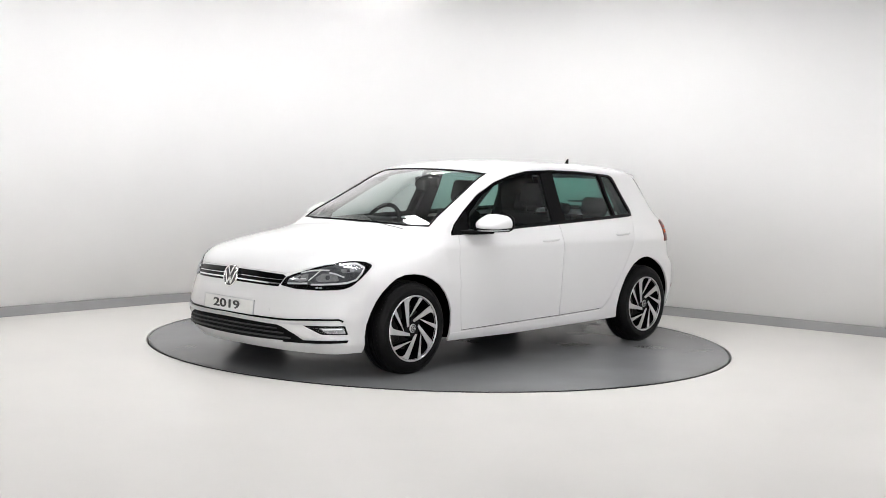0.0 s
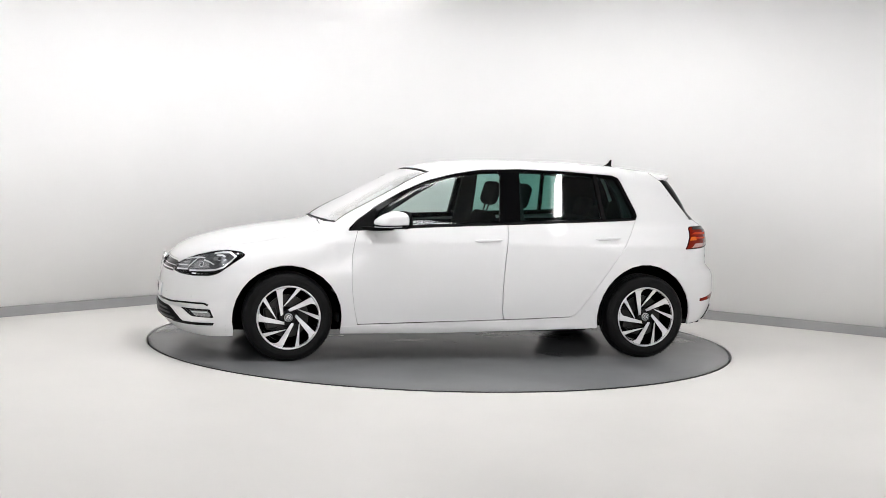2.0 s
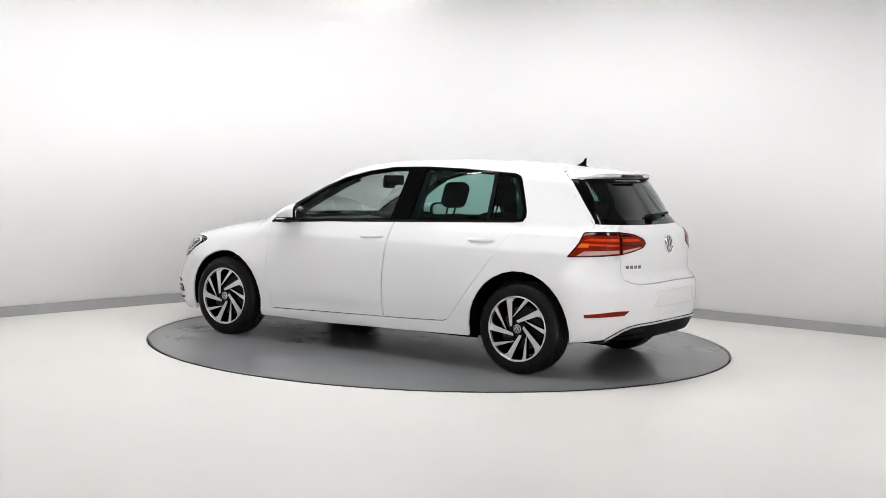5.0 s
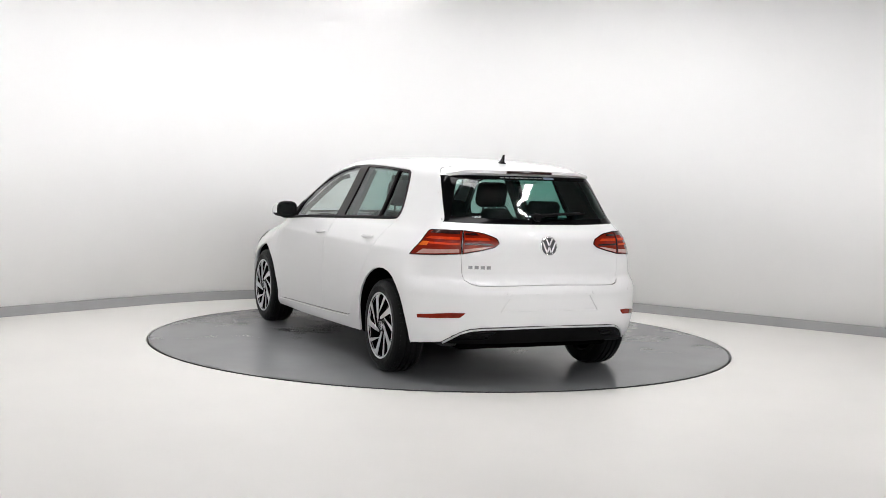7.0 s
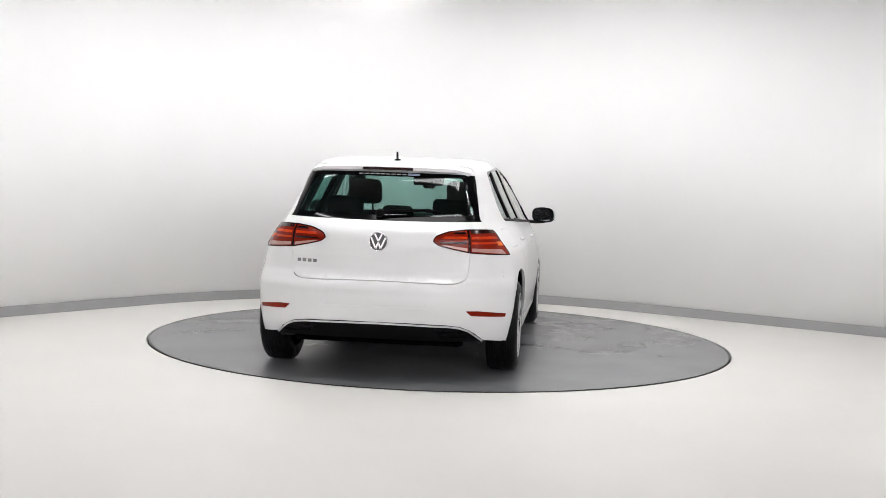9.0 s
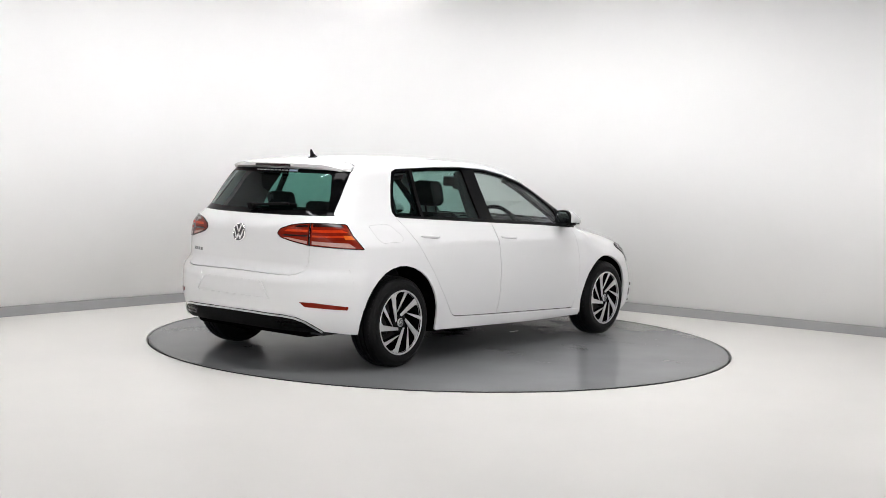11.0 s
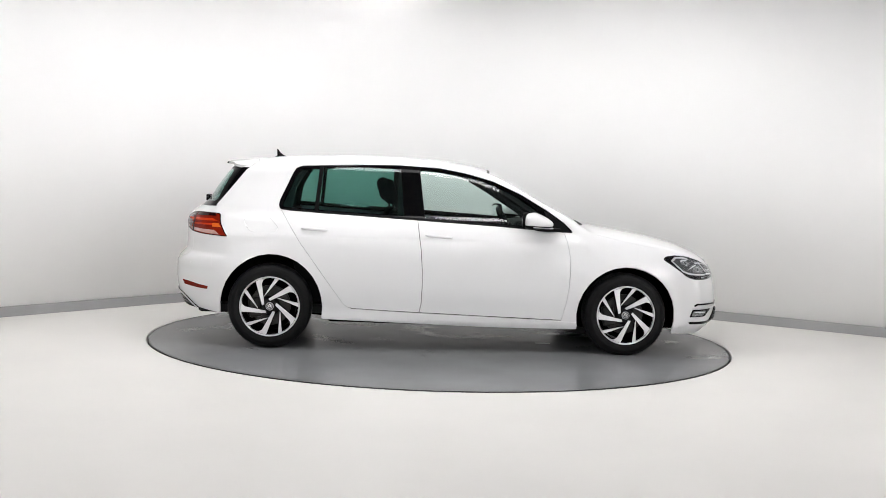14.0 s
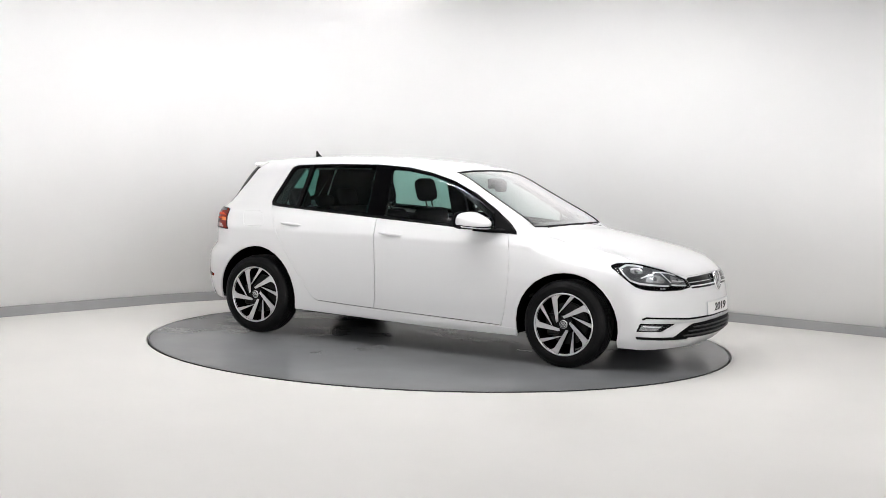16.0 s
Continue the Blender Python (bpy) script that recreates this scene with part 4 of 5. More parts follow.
# lower grille and fog lights
lg = [(0.545, 0.246), (0.49, 0.286), (0.42, 0.326), (0.385, 0.338), (0.20, 0.346), (0.0, 0.349)]
lg2 = [(0.0, 0.238), (0.2, 0.239), (0.42, 0.241)]
low = panel("lower_grille", lg + [(-a, z) for a, z in lg[-2::-1]] + [(-a, z) for a, z in lg2[::-1]] + lg2[1:], from_nose, BLACK_TRIM, car, lift=0.005, label="wide black lower grille with slats")
# slats in a lighter grey than the trim, for their lit top faces
for k in range(3):
    z = 0.266 + 0.027 * k
    reach = 0.470 - 0.040 * k
    panel("slat", strip([(-reach, z - 0.004), (-0.2, z), (0.0, z + 0.001), (0.2, z), (reach, z - 0.004)], 0.008), from_nose, LIT_SLAT_GREY, low, lift=0.016, flange=0.010)
panel("chrome_strip", strip([(-0.765, 0.356), (-0.65, 0.354), (-0.49, 0.350), (-0.3, 0.356), (0.0, 0.362), (0.3, 0.356), (0.49, 0.350), (0.65, 0.354), (0.765, 0.356)], 0.011), from_nose, SILVER, car, lift=0.006, flange=0.006, label="satin chrome bumper strip")
panel("black_strip", strip([(-0.752, 0.376), (-0.73, 0.388), (-0.60, 0.384), (-0.43, 0.374), (-0.2, 0.378), (0.0, 0.382), (0.2, 0.378), (0.43, 0.374), (0.60, 0.384), (0.73, 0.388), (0.752, 0.376)], 0.012), from_nose, BLACK_GLOSS, car, lift=0.006, flange=0.006)
for pts, _ in both(fillet([(0.535, 0.348), (0.762, 0.349), (0.779, 0.291), (0.640, 0.292)], 0.008)):
    s = 1 if pts[0][0] > 0 else -1
    fog = panel("fog_light", pts, from_nose, BLACK_TRIM, car, lift=0.002, rim=0.012, label="fog light in a black bezel")
    panel("bowl", [(s * a, z) for a, z in fillet([(0.625, 0.335), (0.752, 0.338), (0.766, 0.299), (0.668, 0.300)], 0.01)], from_nose, LAMP_GREY, fog, lift=0.004, rim=0.012, flange=0.003)
    panel("glint", [(s * a, z) for a, z in ((0.64, 0.328), (0.745, 0.333), (0.748, 0.326), (0.65, 0.321))], from_nose, SILVER, fog, lift=0.0055, flange=0.003)
    panel("lens", [(s * a, z) for a, z in ((0.56, 0.341), (0.755, 0.343), (0.770, 0.297), (0.650, 0.298))], from_nose, GLASS_LENS, fog, lift=0.008, flange=0.004)
for pts, _ in both([(0.42, 0.241), (0.545, 0.250), (0.62, 0.252), (0.78, 0.256), (0.772, 0.240), (0.60, 0.234), (0.42, 0.232)]):
    panel("black_strip", pts, from_nose, BLACK_GLOSS, car, lift=0.006, flange=0.006)

def disc_on(bm, r, y0, y1, seg=40):
    return lathe(bm, [(0.0, y1), (r * 0.9, y1), (r, y1 - 0.002), (r, y0)], seg)


def badge(spot, normal, r, name, label):
    """A round emblem: a chrome ring on a dark field with crossing bars."""
    e = new(name)
    e.parent = car
    z = Vector((0, 0, 1))
    n = Vector(normal).normalized()
    x = n.cross(z).normalized()
    u = x.cross(n)
    e.matrix_local = Matrix.Translation(spot) @ Matrix((x, n, u)).transposed().to_4x4()
    tagged(e, label)
    part("field", lathe(bmesh.new(), [(0.0, 0.006), (r * 0.92, 0.006), (r * 0.92, -0.01)], 48), BADGE_FIELD, e, smooth=False)
    part("ring", lathe(bmesh.new(), [(r * 0.86, 0.004), (r * 0.88, 0.010), (r * 0.93, 0.012), (r * 0.98, 0.010), (r, 0.004), (r, -0.012), (r * 0.86, -0.012)], 56, closed=True), CHROME, e, smooth=True)
    bm = bmesh.new()
    for x0, z0, x1, z1 in BADGE_BARS:
        bar(bm, x0 * r * 0.9, z0 * r * 0.9, x1 * r * 0.9, z1 * r * 0.9, r * 0.17, 0.004, 0.011)
    part("emblem", bm, CHROME, e)
    return e


p = from_nose(np.array([(0.0, 0.613)]))[0] + np.array((0.008, 0, 0))
badge(p, (1, 0, 0.18), 0.074, "front_badge", "round chrome emblem on the grille")
p = from_tail(np.array([(0.0, 0.885)]))[0]
badge(p, (-1, 0, 0.06), 0.062, "rear_badge", "round chrome emblem on the tailgate")

# show plate with the year
px = from_nose(np.array([(0.0, 0.43)]))[0]
pl = panel("plate", [(-0.226, 0.473), (-0.226, 0.385), (0.0, 0.387), (0.226, 0.385), (0.226, 0.473), (0.0, 0.475)], from_nose, PLATE, car, lift=0.007, flange=0.010, label="white show plate lettered with the year")
po = [(-0.230, 0.476), (-0.230, 0.382), (0.0, 0.384), (0.230, 0.382), (0.230, 0.476), (0.0, 0.478)]
panel("plate_edge", po, from_nose, SILVER, pl, [shrink(po, 0.004)], lift=0.0085, flange=0.012)


def lettering(name, text, size, mat, parent, m, depth=0.001, wide=1.0, bold=0.0):
    c = bpy.data.curves.new(name, "FONT")
    c.body, c.size, c.extrude, c.align_x, c.align_y, c.offset = text, size, depth, "CENTER", "CENTER", bold
    tmp = bpy.data.objects.new(name, c)
    scene.collection.objects.link(tmp)
    dg = bpy.context.evaluated_depsgraph_get()
    me = bpy.data.meshes.new_from_object(tmp.evaluated_get(dg))
    bpy.data.objects.remove(tmp)
    me.transform(Matrix.Diagonal((wide, 1, 1, 1)))
    me.materials.clear()
    me.materials.append(mat)
    ob = new(name, me)
    ob.parent = parent
    ob.matrix_local = m
    return ob


lettering("year", "2019", 0.076, INK, pl, Matrix.Translation((px[0] + 0.0082, 0, 0.429)) @ pose(0, 0, 0, 90, 0, 90), 0.0012, 1.90, 0.0016)

# ---- tail ----
seam = 0.559
TAIL_OUT = fillet([(seam + 0.0012, 0.974), (0.66, 0.974), (0.785, 0.970), (0.825, 0.90), (0.905, 0.806), (0.70, 0.817), (seam + 0.0012, 0.827)], [0, 0, 0.02, 0, 0.015, 0, 0])
TAIL_IN = fillet([(seam - 0.0012, 0.974), (seam - 0.0012, 0.827), (0.44, 0.852), (0.365, 0.872), (0.336, 0.898), (0.352, 0.930), (0.436, 0.961)], [0, 0, 0.02, 0.02, 0.01, 0.02, 0.03])
for s in (1, -1):
    lamp_out = panel("tail_light", [(s * a, z) for a, z in TAIL_OUT], from_tail, LENS_RED, car, lift=0.004, rim=0.012, step=0.02, label="red tail light with dark bands")
    lamp_in = panel("tail_light", [(s * a, z) for a, z in TAIL_IN], from_tail, LENS_RED, tailgate, lift=0.004, rim=0.012, step=0.02, label="red tail light with dark bands")
    panel("black_edge", [(s * a, z) for a, z in TAIL_OUT], from_tail, BLACK_GLOSS, lamp_out, [[(s * a, z) for a, z in shrink(TAIL_OUT, 0.005)]], lift=0.0055, rim=0.012, flange=0.006)
    panel("black_edge", [(s * a, z) for a, z in TAIL_IN], from_tail, BLACK_GLOSS, lamp_in, [[(s * a, z) for a, z in shrink(TAIL_IN, 0.005)]], lift=0.0055, rim=0.012, flange=0.006)
    for z0, z1, mat in ((0.950, 0.970, LENS_DARK_RED), (0.915, 0.931, LENS_AMBER), (0.884, 0.896, LENS_AMBER)):
        panel("band", [(s * a, z) for a, z in ((0.575, z0), (0.575, z1), (0.755 - (z1 - 0.93) * 0.3, z1), (0.785 - (z0 - 0.93) * 0.8, z0))], from_tail, mat, lamp_out, lift=0.0052, flange=0.002)
    for z0, z1, a1, mat in ((0.945, 0.958, 0.46, LENS_DARK_RED), (0.915, 0.930, 0.39, LENS_AMBER), (0.886, 0.897, 0.37, LENS_DARK_RED)):
        panel("band", [(s * a, z) for a, z in ((0.545, z0), (0.545, z1), (a1 + 0.02, z1), (a1, z0))], from_tail, mat, lamp_in, lift=0.0052, flange=0.002)
    panel("indicator_lens", [(s * a, z) for a, z in ((0.775, 0.872), (0.765, 0.898), (0.812, 0.896), (0.838, 0.870))], from_tail, LENS_YELLOW, lamp_out, lift=0.0056, flange=0.002, label="yellow indicator lens")
    panel("reversing_lens", [(s * a, z) for a, z in ((0.575, 0.838), (0.575, 0.858), (0.80, 0.848), (0.845, 0.818), (0.72, 0.826))], from_tail, LENS_CLEAR, lamp_out, lift=0.0054, flange=0.002, label="clear reversing lens")
    panel("reversing_lens", [(s * a, z) for a, z in ((0.545, 0.839), (0.545, 0.858), (0.42, 0.876), (0.385, 0.876), (0.44, 0.860))], from_tail, LENS_CLEAR, lamp_in, lift=0.0054, flange=0.002, label="clear reversing lens")
    panel("reflector", [(s * a, z) for a, z in fillet([(0.520, 0.465), (0.60, 0.464), (0.805, 0.440), (0.800, 0.418), (0.70, 0.424), (0.553, 0.434)], 0.006)], from_tail, LENS_RED, car, lift=0.003, rim=0.012, flange=0.004, label="orange-red rear reflector")

df = [(0.0, 0.380), (0.2, 0.381), (0.42, 0.374), (0.50, 0.362), (0.56, 0.337), (0.645, 0.283), (0.665, 0.270), (0.64, 0.266), (0.50, 0.268), (0.2, 0.272), (0.0, 0.273)]
diffuser = panel("rear_diffuser", df + [(-a, z) for a, z in df[-2:0:-1]], from_tail, BLACK_TRIM, car, lift=0.006, flange=0.03, label="black rear diffuser with a chrome strip")
cs = [(0.655, 0.270), (0.60, 0.304), (0.55, 0.336), (0.49, 0.358), (0.42, 0.367), (0.2, 0.374), (0.0, 0.376)]
panel("chrome_strip", strip(cs + [(-a, z) for a, z in cs[-2::-1]], 0.009), from_tail, SILVER, diffuser, lift=0.013, flange=0.008, rim=0.015)
for s in (1, -1):
    panel("exhaust_trim", [(s * a, z) for a, z in fillet([(0.60, 0.318), (0.46, 0.352), (0.34, 0.350), (0.40, 0.30), (0.62, 0.284)], 0.012)], from_tail, BLACK_GLOSS, diffuser, lift=0.006, flange=0.004)
rc = fillet([(-0.262, 0.585), (0.262, 0.585), (0.330, 0.467), (-0.330, 0.467)], 0.015)
panel("plate_recess", rc, from_tail, PAINT, car, [shrink(rc, 0.012)], lift=0.006, flange=0.008, label="raised edge round an empty plate recess")
for a in (0.285, -0.285, 0.62, -0.62):
    z = 0.594 if abs(a) < 0.5 else 0.60
    panel("parking_sensor", [(a + 0.009 * math.cos(k), z + 0.010 * math.sin(k)) for k in np.arange(0, 6.2, 0.45)], from_tail, PAINT, car, lift=0.002, flange=0.003, rim=0.01)
for a in (0.627, -0.627, 0.33, -0.33):
    panel("parking_sensor", [(a + 0.009 * math.cos(k), 0.424 + 0.009 * math.sin(k)) for k in np.arange(0, 6.2, 0.45)], from_nose, PAINT, car, lift=0.002, flange=0.003, rim=0.01)
# name on the tailgate, as plain bars
for k in range(4):
    a = 0.519 - k * 0.036
    panel("name_bar", [(a, 0.757), (a - 0.024, 0.757), (a - 0.024, 0.736), (a, 0.736)], from_tail, LAMP_GREY, tailgate, lift=0.003, flange=0.003)
# sticker line in the rear window, as plain bars
for k in range(9):
    a = 0.285 - k * 0.052
    panel("sticker_bar", [(a, 1.313), (a - 0.040, 1.313), (a - 0.040, 1.307), (a, 1.307)], from_tail, STICKER, tailgate, lift=0.0005, flange=0)
panel("sticker", fillet([(-0.185, 1.318), (-0.30, 1.318), (-0.30, 1.304), (-0.185, 1.304)], 0.005), from_tail, BLUE_STICKER, tailgate, lift=0.0005, flange=0)


def rear_wiper():
    w = new("rear_wiper")
    w.parent = tailgate
    tagged(w, "black rear wiper")
    a = from_tail(np.array([(0.02, 1.052), (-0.05, 1.062), (-0.20, 1.072), (-0.36, 1.078)]))
    out = np.array((-0.022, 0, 0.012))
    bm = bmesh.new()
    sweep(bm, [tuple(v + out) for v in a], 0.009, 8)
    lathe(bm, [(0.0, 0.02), (0.022, 0.018), (0.028, 0.0), (0.028, -0.02)], 20, Matrix.Translation(a[0] + out * 0.7) @ pose(0, 0, 0, 0, 0, 90))
    part("arm", bm, BLACK_TRIM, w)
    b = from_tail(np.array([(0.10, 1.068), (-0.10, 1.075), (-0.30, 1.080), (-0.42, 1.080)]))
    bm = bmesh.new()
    sweep(bm, [tuple(v + out * 0.5) for v in b], 0.007, 6)
    part("blade", bm, BLACK_TRIM, w)


rear_wiper()


def front_wiper(y0, y1):
    w = new("wiper")
    w.parent = car
    tagged(w, "black windscreen wiper at rest")
    ys = np.linspace(y0, y1, 8)
    p = from_above(np.array([(1.030 - 0.03 * (abs(y) / 0.6) ** 2, y) for y in ys]))
    bm = bmesh.new()
    sweep(bm, [tuple(v + np.array((0.018, 0, -0.008))) for v in p], 0.0045, 6)
    part("blade", bm, BLACK_TRIM, w)
    q = from_above(np.array([(1.052, y1 * 0.98), (1.046, (y0 + 2 * y1) / 3), (1.036, (y0 + y1) / 2)]))
    bm = bmesh.new()
    sweep(bm, [tuple(v + np.array((0.012, 0, -0.010))) for v in q], 0.0065, 6)
    part("arm", bm, BLACK_TRIM, w)


front_wiper(-0.52, 0.10)
front_wiper(-0.02, 0.50)


def door_handle(x, z, s, parent):
    h = new("door_handle")
    h.parent = parent
    y = float(from_side(np.array([(x, z)]))[0][1])
    tagged(h, "white painted door handle")
    bm = bmesh.new()
    L = 0.108
    rings = []
    for i in range(17):
        t = -1 + 2 * i / 16
        r = max(0.004, (1 - abs(t) ** 3.2)) ** 0.5
        out = 0.017 * (1 - abs(t) ** 3.5)
        ring = []
        for k in range(12):
            a = 2 * math.pi * k / 12
            ring.append(bm.verts.new((x + t * L, s * (y - 0.004 + out + 0.0075 * math.cos(a) * r), z + t * -0.006 + 0.0115 * math.sin(a) * r)))
        rings.append(ring)
    for a, b in zip(rings, rings[1:]):
        for k in range(12):
            bm.faces.new((a[k], b[k], b[(k + 1) % 12], a[(k + 1) % 12]))
    bm.faces.new(rings[0]), bm.faces.new(rings[-1])
    part("grip", bm, PAINT, h, smooth=True)
    q = [(x + 0.062 * math.cos(k), z + 0.010 + 0.021 * math.sin(k)) for k in np.arange(0, 6.28, 0.3)]
    panel("dish", q, from_side, PAINT, h, lift=0.0006, flange=0.002, rim=0.02, flip=s < 0)


doors = [o for o in car.children if o.name.startswith(("front_door", "rear_door"))]
for o in doors:
    s = 1 if sum(v.co.y for v in o.data.vertices) > 0 else -1
    door_handle(-0.09 if o.name.startswith("front") else -1.0, 0.853 if o.name.startswith("front") else 0.880, s, o)


def mirror(s):
    e = new("door_mirror")
    e.parent = car
    tagged(e, "white door mirror with a black base")

    def shell(scale, cut_low, cut_high, grow=0.0):
        bm = bmesh.new()
        n, m = 28, 16
        rows = []
        for j in range(m + 1):
            v = -1 + 2 * j / m
            z = v
            if z < cut_low - 1e-6 or z > cut_high + 1e-6:
                continue
            row = []
            for i in range(n):
                a = 2 * math.pi * i / n
                r = max(0.0, 1 - abs(z) ** 2.6) ** (1 / 2.6)
                cx, cy = math.cos(a), math.sin(a)
                cx = math.copysign(abs(cx) ** 0.8, cx)
                cy = math.copysign(abs(cy) ** 0.8, cy)
                front = 0.138 if cx > 0 else 0.072
                yy = 0.940 + (0.098 + grow) * r * cy
                xx = 0.600 + (front + grow) * r * cx - (yy - 0.94) * 0.35
                fore = max(cx, 0) * r
                zz = 0.989 + (0.065 + grow) * z * (1.0 - 0.50 * fore) - fore * 0.024 - (yy - 0.94) * 0.05
                row.append(bm.verts.new((xx, s * yy, zz)))
            rows.append(row)
        for a, b in zip(rows, rows[1:]):
            for i in range(n):
                k = (i + 1) % n
                bm.faces.new((a[i], a[k], b[k], b[i]))
        bm.faces.new(rows[0]), bm.faces.new(rows[-1])
        bmesh.ops.remove_doubles(bm, verts=bm.verts, dist=0.0004)
        return bm

    part("cap", shell(1, -0.375, 1.0), PAINT, e, "white mirror cap", smooth=True)
    part("base", shell(1, -1.0, -0.375, -0.002), BLACK_TRIM, e, "black mirror underside", smooth=True)
    bm = bmesh.new()
    sweep(bm, [(0.800, 0.785, 0.925), (0.755, 0.835, 0.922), (0.690, 0.890, 0.925), (0.620, 0.935, 0.932)], 0.030, 10, 0.5)
    bmesh.ops.transform(bm, matrix=Matrix.Diagonal((1, s, 1, 1)), verts=bm.verts)
    part("arm", bm, BLACK_TRIM, e)
    bm = bmesh.new()
    pts = []
    for k in range(13):
        a = radians(-30 + 115 * k / 12)
        yy = 0.940 + 0.100 * math.sin(a)
        pts.append((0.600 + 0.136 * math.cos(a) - (yy - 0.94) * 0.35, s * yy, 0.949 - 0.010 * math.cos(a)))
    sweep(bm, pts, 0.0045, 6)
    part("indicator", bm, SILVER, e, "silver indicator strip")
    bm = bmesh.new()
    out = []
    for k in range(28):
        a = 2 * math.pi * k / 28
        c, d = math.cos(a), math.sin(a)
        out.append((0.082 * math.copysign(abs(c) ** 0.7, c), 0.050 * math.copysign(abs(d) ** 0.7, d)))
    prism(bm, out, -0.004, 0.004)
    bmesh.ops.transform(bm, matrix=Matrix.Translation((0.527, s * 0.94, 0.990)) @ pose(0, 0, 0, 0, 0, 90 + s * 19), verts=bm.verts)
    frame_bm = bmesh.new()
    prism(frame_bm, [(x * 1.13, z * 1.25) for x, z in out], -0.006, 0.012)
    bmesh.ops.transform(frame_bm, matrix=Matrix.Translation((0.540, s * 0.94, 0.990)) @ pose(0, 0, 0, 0, 0, 90 + s * 19), verts=frame_bm.verts)
    part("mirror_frame", frame_bm, BLACK_TRIM, e)
    part("mirror_glass", bm, CHROME, e, "mirror glass")


mirror(1)
mirror(-1)

bm = bmesh.new()
base_z = float(from_above(np.array([(-1.31, 0.0)]))[0][2])
fin = [(0.055, 0.0), (0.030, 0.010), (0.006, 0.020), (-0.012, 0.036), (-0.026, 0.060), (-0.034, 0.060), (-0.034, 0.030), (-0.030, 0.012), (-0.040, 0.0)]
prism(bm, fin, -0.006, 0.006, Matrix.Translation((-1.31, 0, base_z - 0.003)), 0.002)
lathe(bm, [(0.0, 0.010), (0.020, 0.008), (0.030, 0.0), (0.030, -0.006)], 20, Matrix.Translation((-1.312, 0, base_z - 0.002)) @ pose(0, 0, 0, 90) @ Matrix.Diagonal((1.6, 1, 1, 1)))
part("antenna", bm, BLACK_GLOSS, car, "black shark-fin aerial")
# sill moulding below the doors
for flip in (False, True):
    panel("sill_trim", [(0.952, 0.243), (0.838, 0.246), (0.30, 0.262), (-0.224, 0.278), (-0.45, 0.287), (-0.72, 0.299), (-0.72, 0.294), (-0.224, 0.273), (0.30, 0.257), (0.838, 0.241), (0.952, 0.238)], from_side, LAMP_HOUSING, car, lift=0.0008, flange=0.002, flip=flip)


# ---- inside the car ----
def rounded(bm, a, b, r, m=None):
    return add_box(bm, a, b, m, r, 3)


def seat(x, y, s):
    e = new("front_seat")
    e.parent = car
    tagged(e, "charcoal fabric front seat with headrest")
    e.matrix_local = pose(x, y, 0)
    bm = rounded(bmesh.new(), (-0.26, -0.25, 0.30), (0.27, 0.25, 0.50), 0.06)
    part("cushion", bm, FABRIC, e, smooth=True)
    tilt = pose(-0.22, 0, 0.46, 0, -16)
    bm = rounded(bmesh.new(), (-0.07, -0.25, 0.0), (0.07, 0.25, 0.30), 0.06, tilt)
    rounded(bm, (-0.06, -0.23, 0.22), (0.06, 0.23, 0.58), 0.055, tilt)
    part("backrest", bm, FABRIC, e, smooth=True)
    bm = rounded(bmesh.new(), (-0.055, -0.125, 0.635), (0.05, 0.125, 0.83), 0.05, tilt)
    part("headrest", bm, FABRIC, e, smooth=True)
    for yy in (-0.05, 0.05):
        bm = bmesh.new()
        sweep(bm, [tilt @ Vector((0, yy, 0.56)), tilt @ Vector((0, yy, 0.66))], 0.007, 8)
        part("headrest_post", bm, STEEL, e)


seat(-0.05, 0.37, 1)
seat(-0.03, -0.37, -1)


def rear_bench():
    e = new("rear_bench")
    e.parent = car
    tagged(e, "charcoal fabric rear bench with three headrests")
    part("cushion", rounded(bmesh.new(), (-1.10, -0.62, 0.30), (-0.58, 0.62, 0.50), 0.06), FABRIC, e, smooth=True)
    tilt = pose(-1.06, 0, 0.46, 0, -18)
    for y0, y1 in ((-0.62, -0.005), (0.005, 0.62)):
        part("backrest", rounded(bmesh.new(), (-0.06, y0, 0.0), (0.07, y1, 0.56), 0.05, tilt), FABRIC, e, smooth=True)
    for y, w, h in ((-0.37, 0.125, 0.72), (0.37, 0.125, 0.72), (0.0, 0.11, 0.66)):
        part("headrest", rounded(bmesh.new(), (-0.04, y - w, 0.565), (0.045, y + w, h), 0.038, tilt), FABRIC, e, smooth=True)


rear_bench()

bm = bmesh.new()
top = [(0.98, 0.90), (0.86, 0.925), (0.70, 0.945), (0.58, 0.935), (0.52, 0.88), (0.50, 0.70), (0.60, 0.55), (0.98, 0.45)]
prism(bm, top, -0.70, 0.70, None, 0.012)
rounded(bm, (0.50, -0.56, 0.90), (0.72, -0.18, 0.972), 0.035)
dash = part("dashboard", bm, DASH, car, "dark grey dashboard with an instrument hood")
bm = bmesh.new()
ring = Matrix.Translation((0.475, -0.37, 0.890)) @ pose(0, 0, 0, 0, -26, 0)
sweep(bm, [ring @ Vector((0, 0.185 * math.cos(a), 0.185 * math.sin(a))) for a in np.arange(0, 2 * math.pi, 2 * math.pi / 40)], 0.016, 8, closed=True)
rounded(bm, (-0.02, -0.075, -0.065), (0.035, 0.075, 0.065), 0.02, ring)
for a in (0, 180, 270):
    rounded(bm, (-0.008, 0.05, -0.022), (0.012, 0.18, 0.022), 0.006, ring @ pose(0, 0, 0, a, 0, 0))
part("steering_wheel", bm, BLACK_TRIM, car, "black three-spoke steering wheel", smooth=False)
bm = bmesh.new()
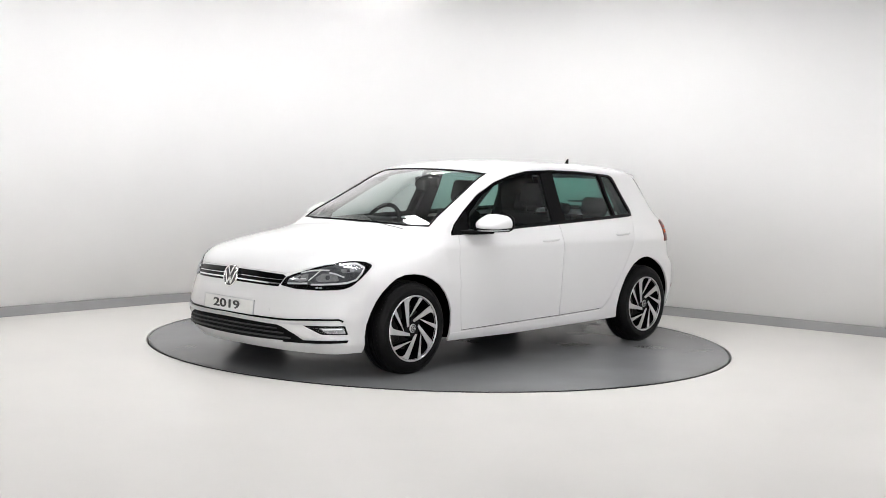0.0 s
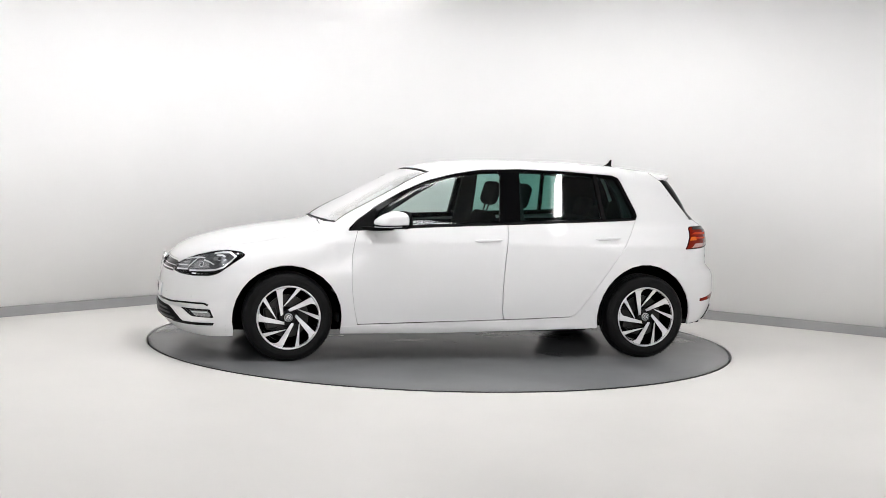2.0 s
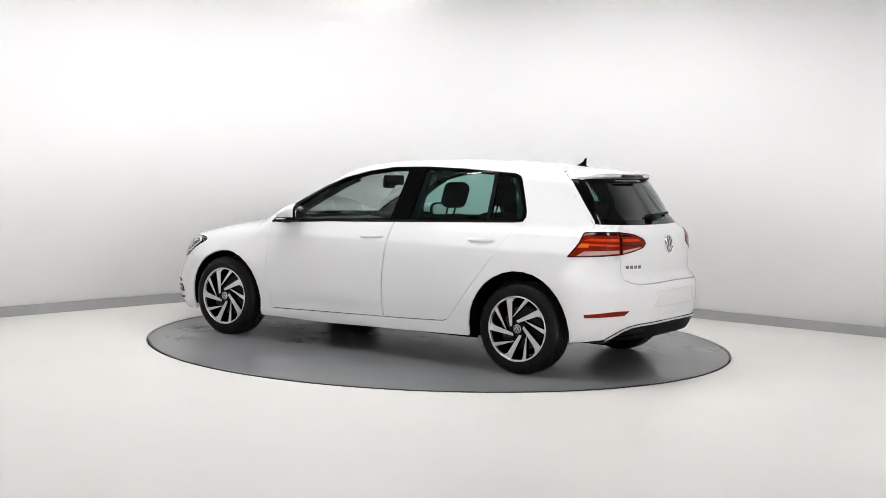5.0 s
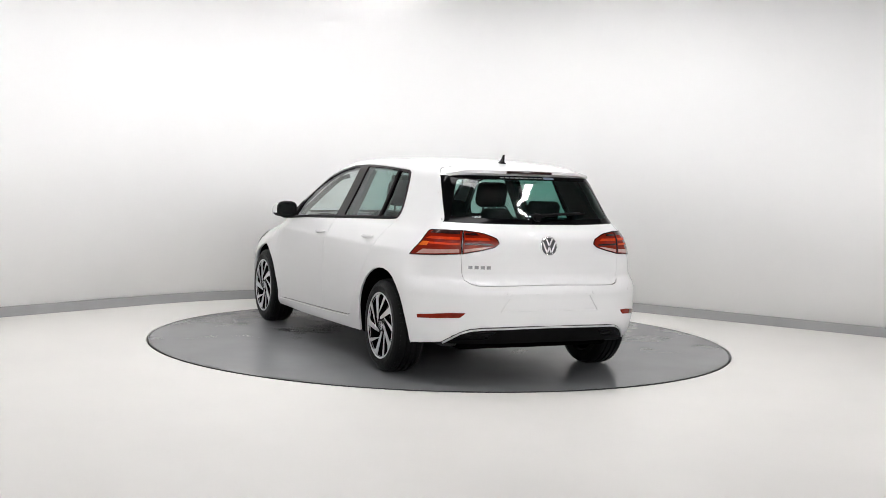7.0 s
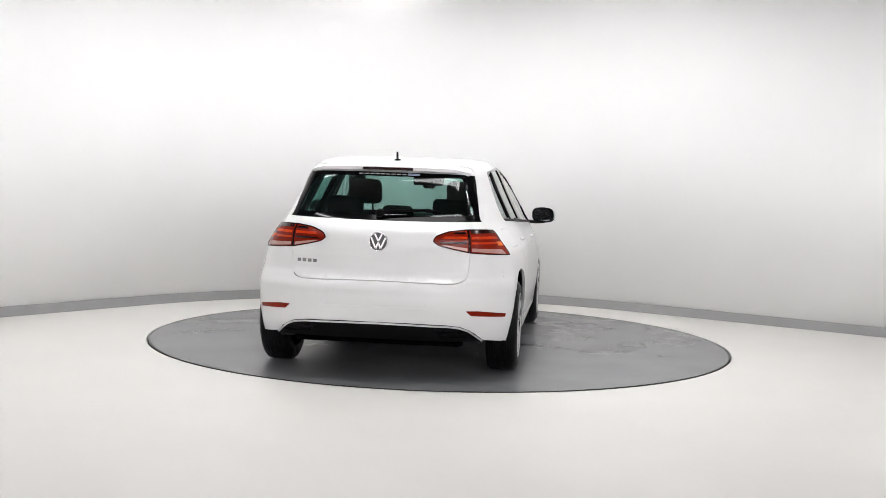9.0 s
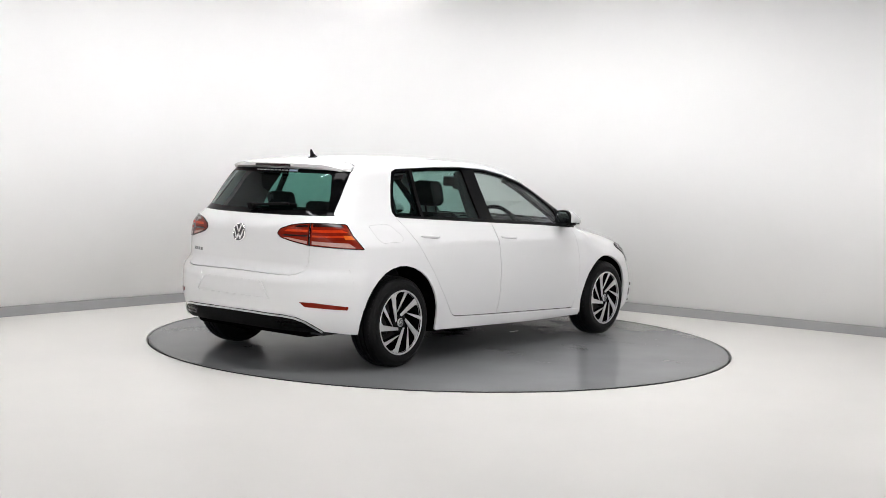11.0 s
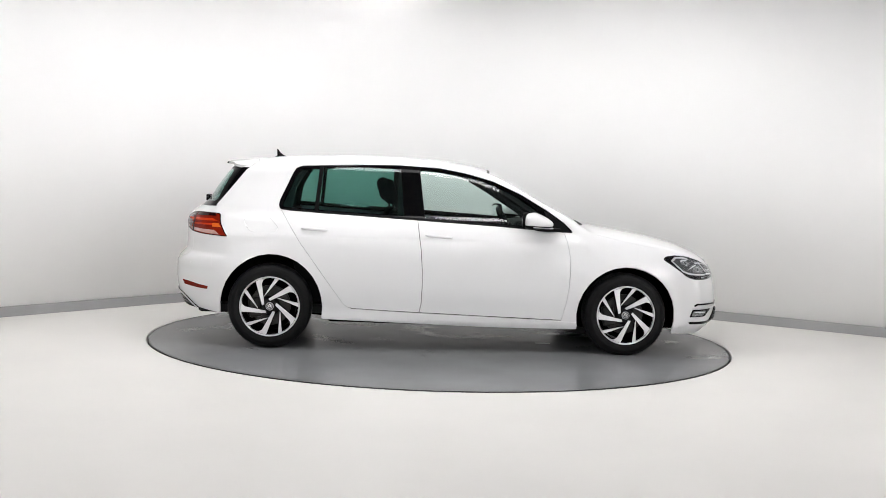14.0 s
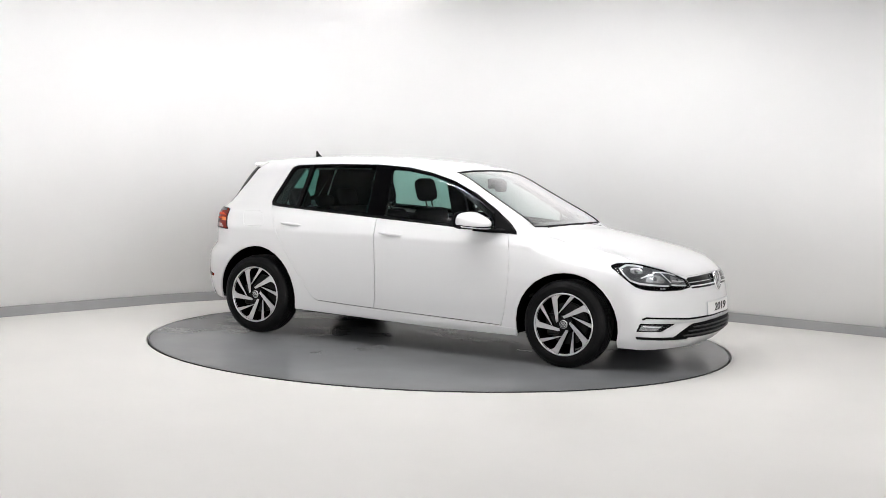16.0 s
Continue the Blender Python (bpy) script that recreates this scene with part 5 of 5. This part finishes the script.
rounded(bm, (0.335, -0.125, 1.205), (0.365, 0.125, 1.285), 0.014)
rounded(bm, (0.36, -0.05, 1.18), (0.43, 0.05, 1.27), 0.02)
part("rear_view_mirror", bm, BLACK_TRIM, car, "black rear-view mirror and sensor housing")
# headliner, inner pillars, door cards, parcel shelf
bm = bmesh.new()
q = [(x, y) for x in np.linspace(0.27, -1.5, 16) for y in np.linspace(-0.52, 0.52, 9)]
p = from_above(np.array(q)) - np.array((0, 0, 0.030))
vs = [bm.verts.new(v) for v in p]
for i in range(15):
    for j in range(8):
        bm.faces.new((vs[i * 9 + j], vs[i * 9 + j + 1], vs[(i + 1) * 9 + j + 1], vs[(i + 1) * 9 + j]))
part("headliner", bm, HEADLINER, car, "pale grey headliner", smooth=True)
for s in (1, -1):
    for pts in ([(-0.235, 0.94), (-0.40, 0.94), (-0.39, 1.36), (-0.275, 1.36)], [(-1.20, 0.98), (-1.66, 0.99), (-1.46, 1.34), (-1.08, 1.34), (-1.16, 1.20)], [(0.94, 0.90), (0.86, 0.90), (0.24, 1.29), (0.30, 1.325)]):
        flat_pts = dense(pts, 0.05)
        bm = bmesh.new()
        p = from_side(np.array(flat_pts))
        n = skin_normal(p)
        a = [bm.verts.new((v[0], s * v[1], v[2])) for v in p - n * 0.045]
        b = [bm.verts.new((v[0], s * v[1], v[2])) for v in p - n * 0.075]
        bm.faces.new(a), bm.faces.new(b[::-1])
        for i in range(len(a)):
            j = (i + 1) % len(a)
            bm.faces.new((a[i], a[j], b[j], b[i]))
        part("pillar_trim", bm, DASH, car, "dark inner pillar trim")
    bm = bmesh.new()
    rows = []
    for z in (0.30, 0.5, 0.715, 0.88, 0.905):
        rows.append([bm.verts.new((x, s * (float(from_side(np.array([(x, z)]))[0][1]) - 0.055), z + 0.055 * (0.5 - x) / 1.8)) for x in np.linspace(0.90, -1.65, 18)])
    for k, (a, b) in enumerate(zip(rows, rows[1:])):
        for i in range(17):
            # behind the rear door the lining stays above the wheel house
            if k >= 2 or a[i + 1].co.x > -0.90:
                bm.faces.new((a[i], a[i + 1], b[i + 1], b[i]))
    for v in [v for v in bm.verts if not v.link_faces]:
        bm.verts.remove(v)
    part("door_card", bm, DASH, car, "dark inner door lining")
bm = bmesh.new()
rounded(bm, (-1.80, -0.60, 0.93), (-1.24, 0.60, 0.955), 0.008)
part("parcel_shelf", bm, DASH, car, "dark parcel shelf")
bm = bmesh.new()
rounded(bm, (-1.85, -0.66, 0.24), (0.95, 0.66, 0.30), 0.01)
rounded(bm, (-0.25, -0.11, 0.29), (0.52, 0.11, 0.58), 0.03)
part("cabin_floor", bm, DASH, car, "dark cabin floor and console")


# ---- what moves ----
START, RATE = 225.72, -15.829
CAR_X, CAR_Y = 0.016, 0.174


def motions():
    rows_disc, rows_car = [], []
    for i in range(17):
        t = float(i)
        h = pose(0, 0, 0, 0, 0, START + RATE * t)
        rows_disc.append((t, h))
        rows_car.append((t, h @ pose(CAR_X, CAR_Y, 0)))
    walk(turntable, rows_disc)
    walk(car, rows_car)


motions()
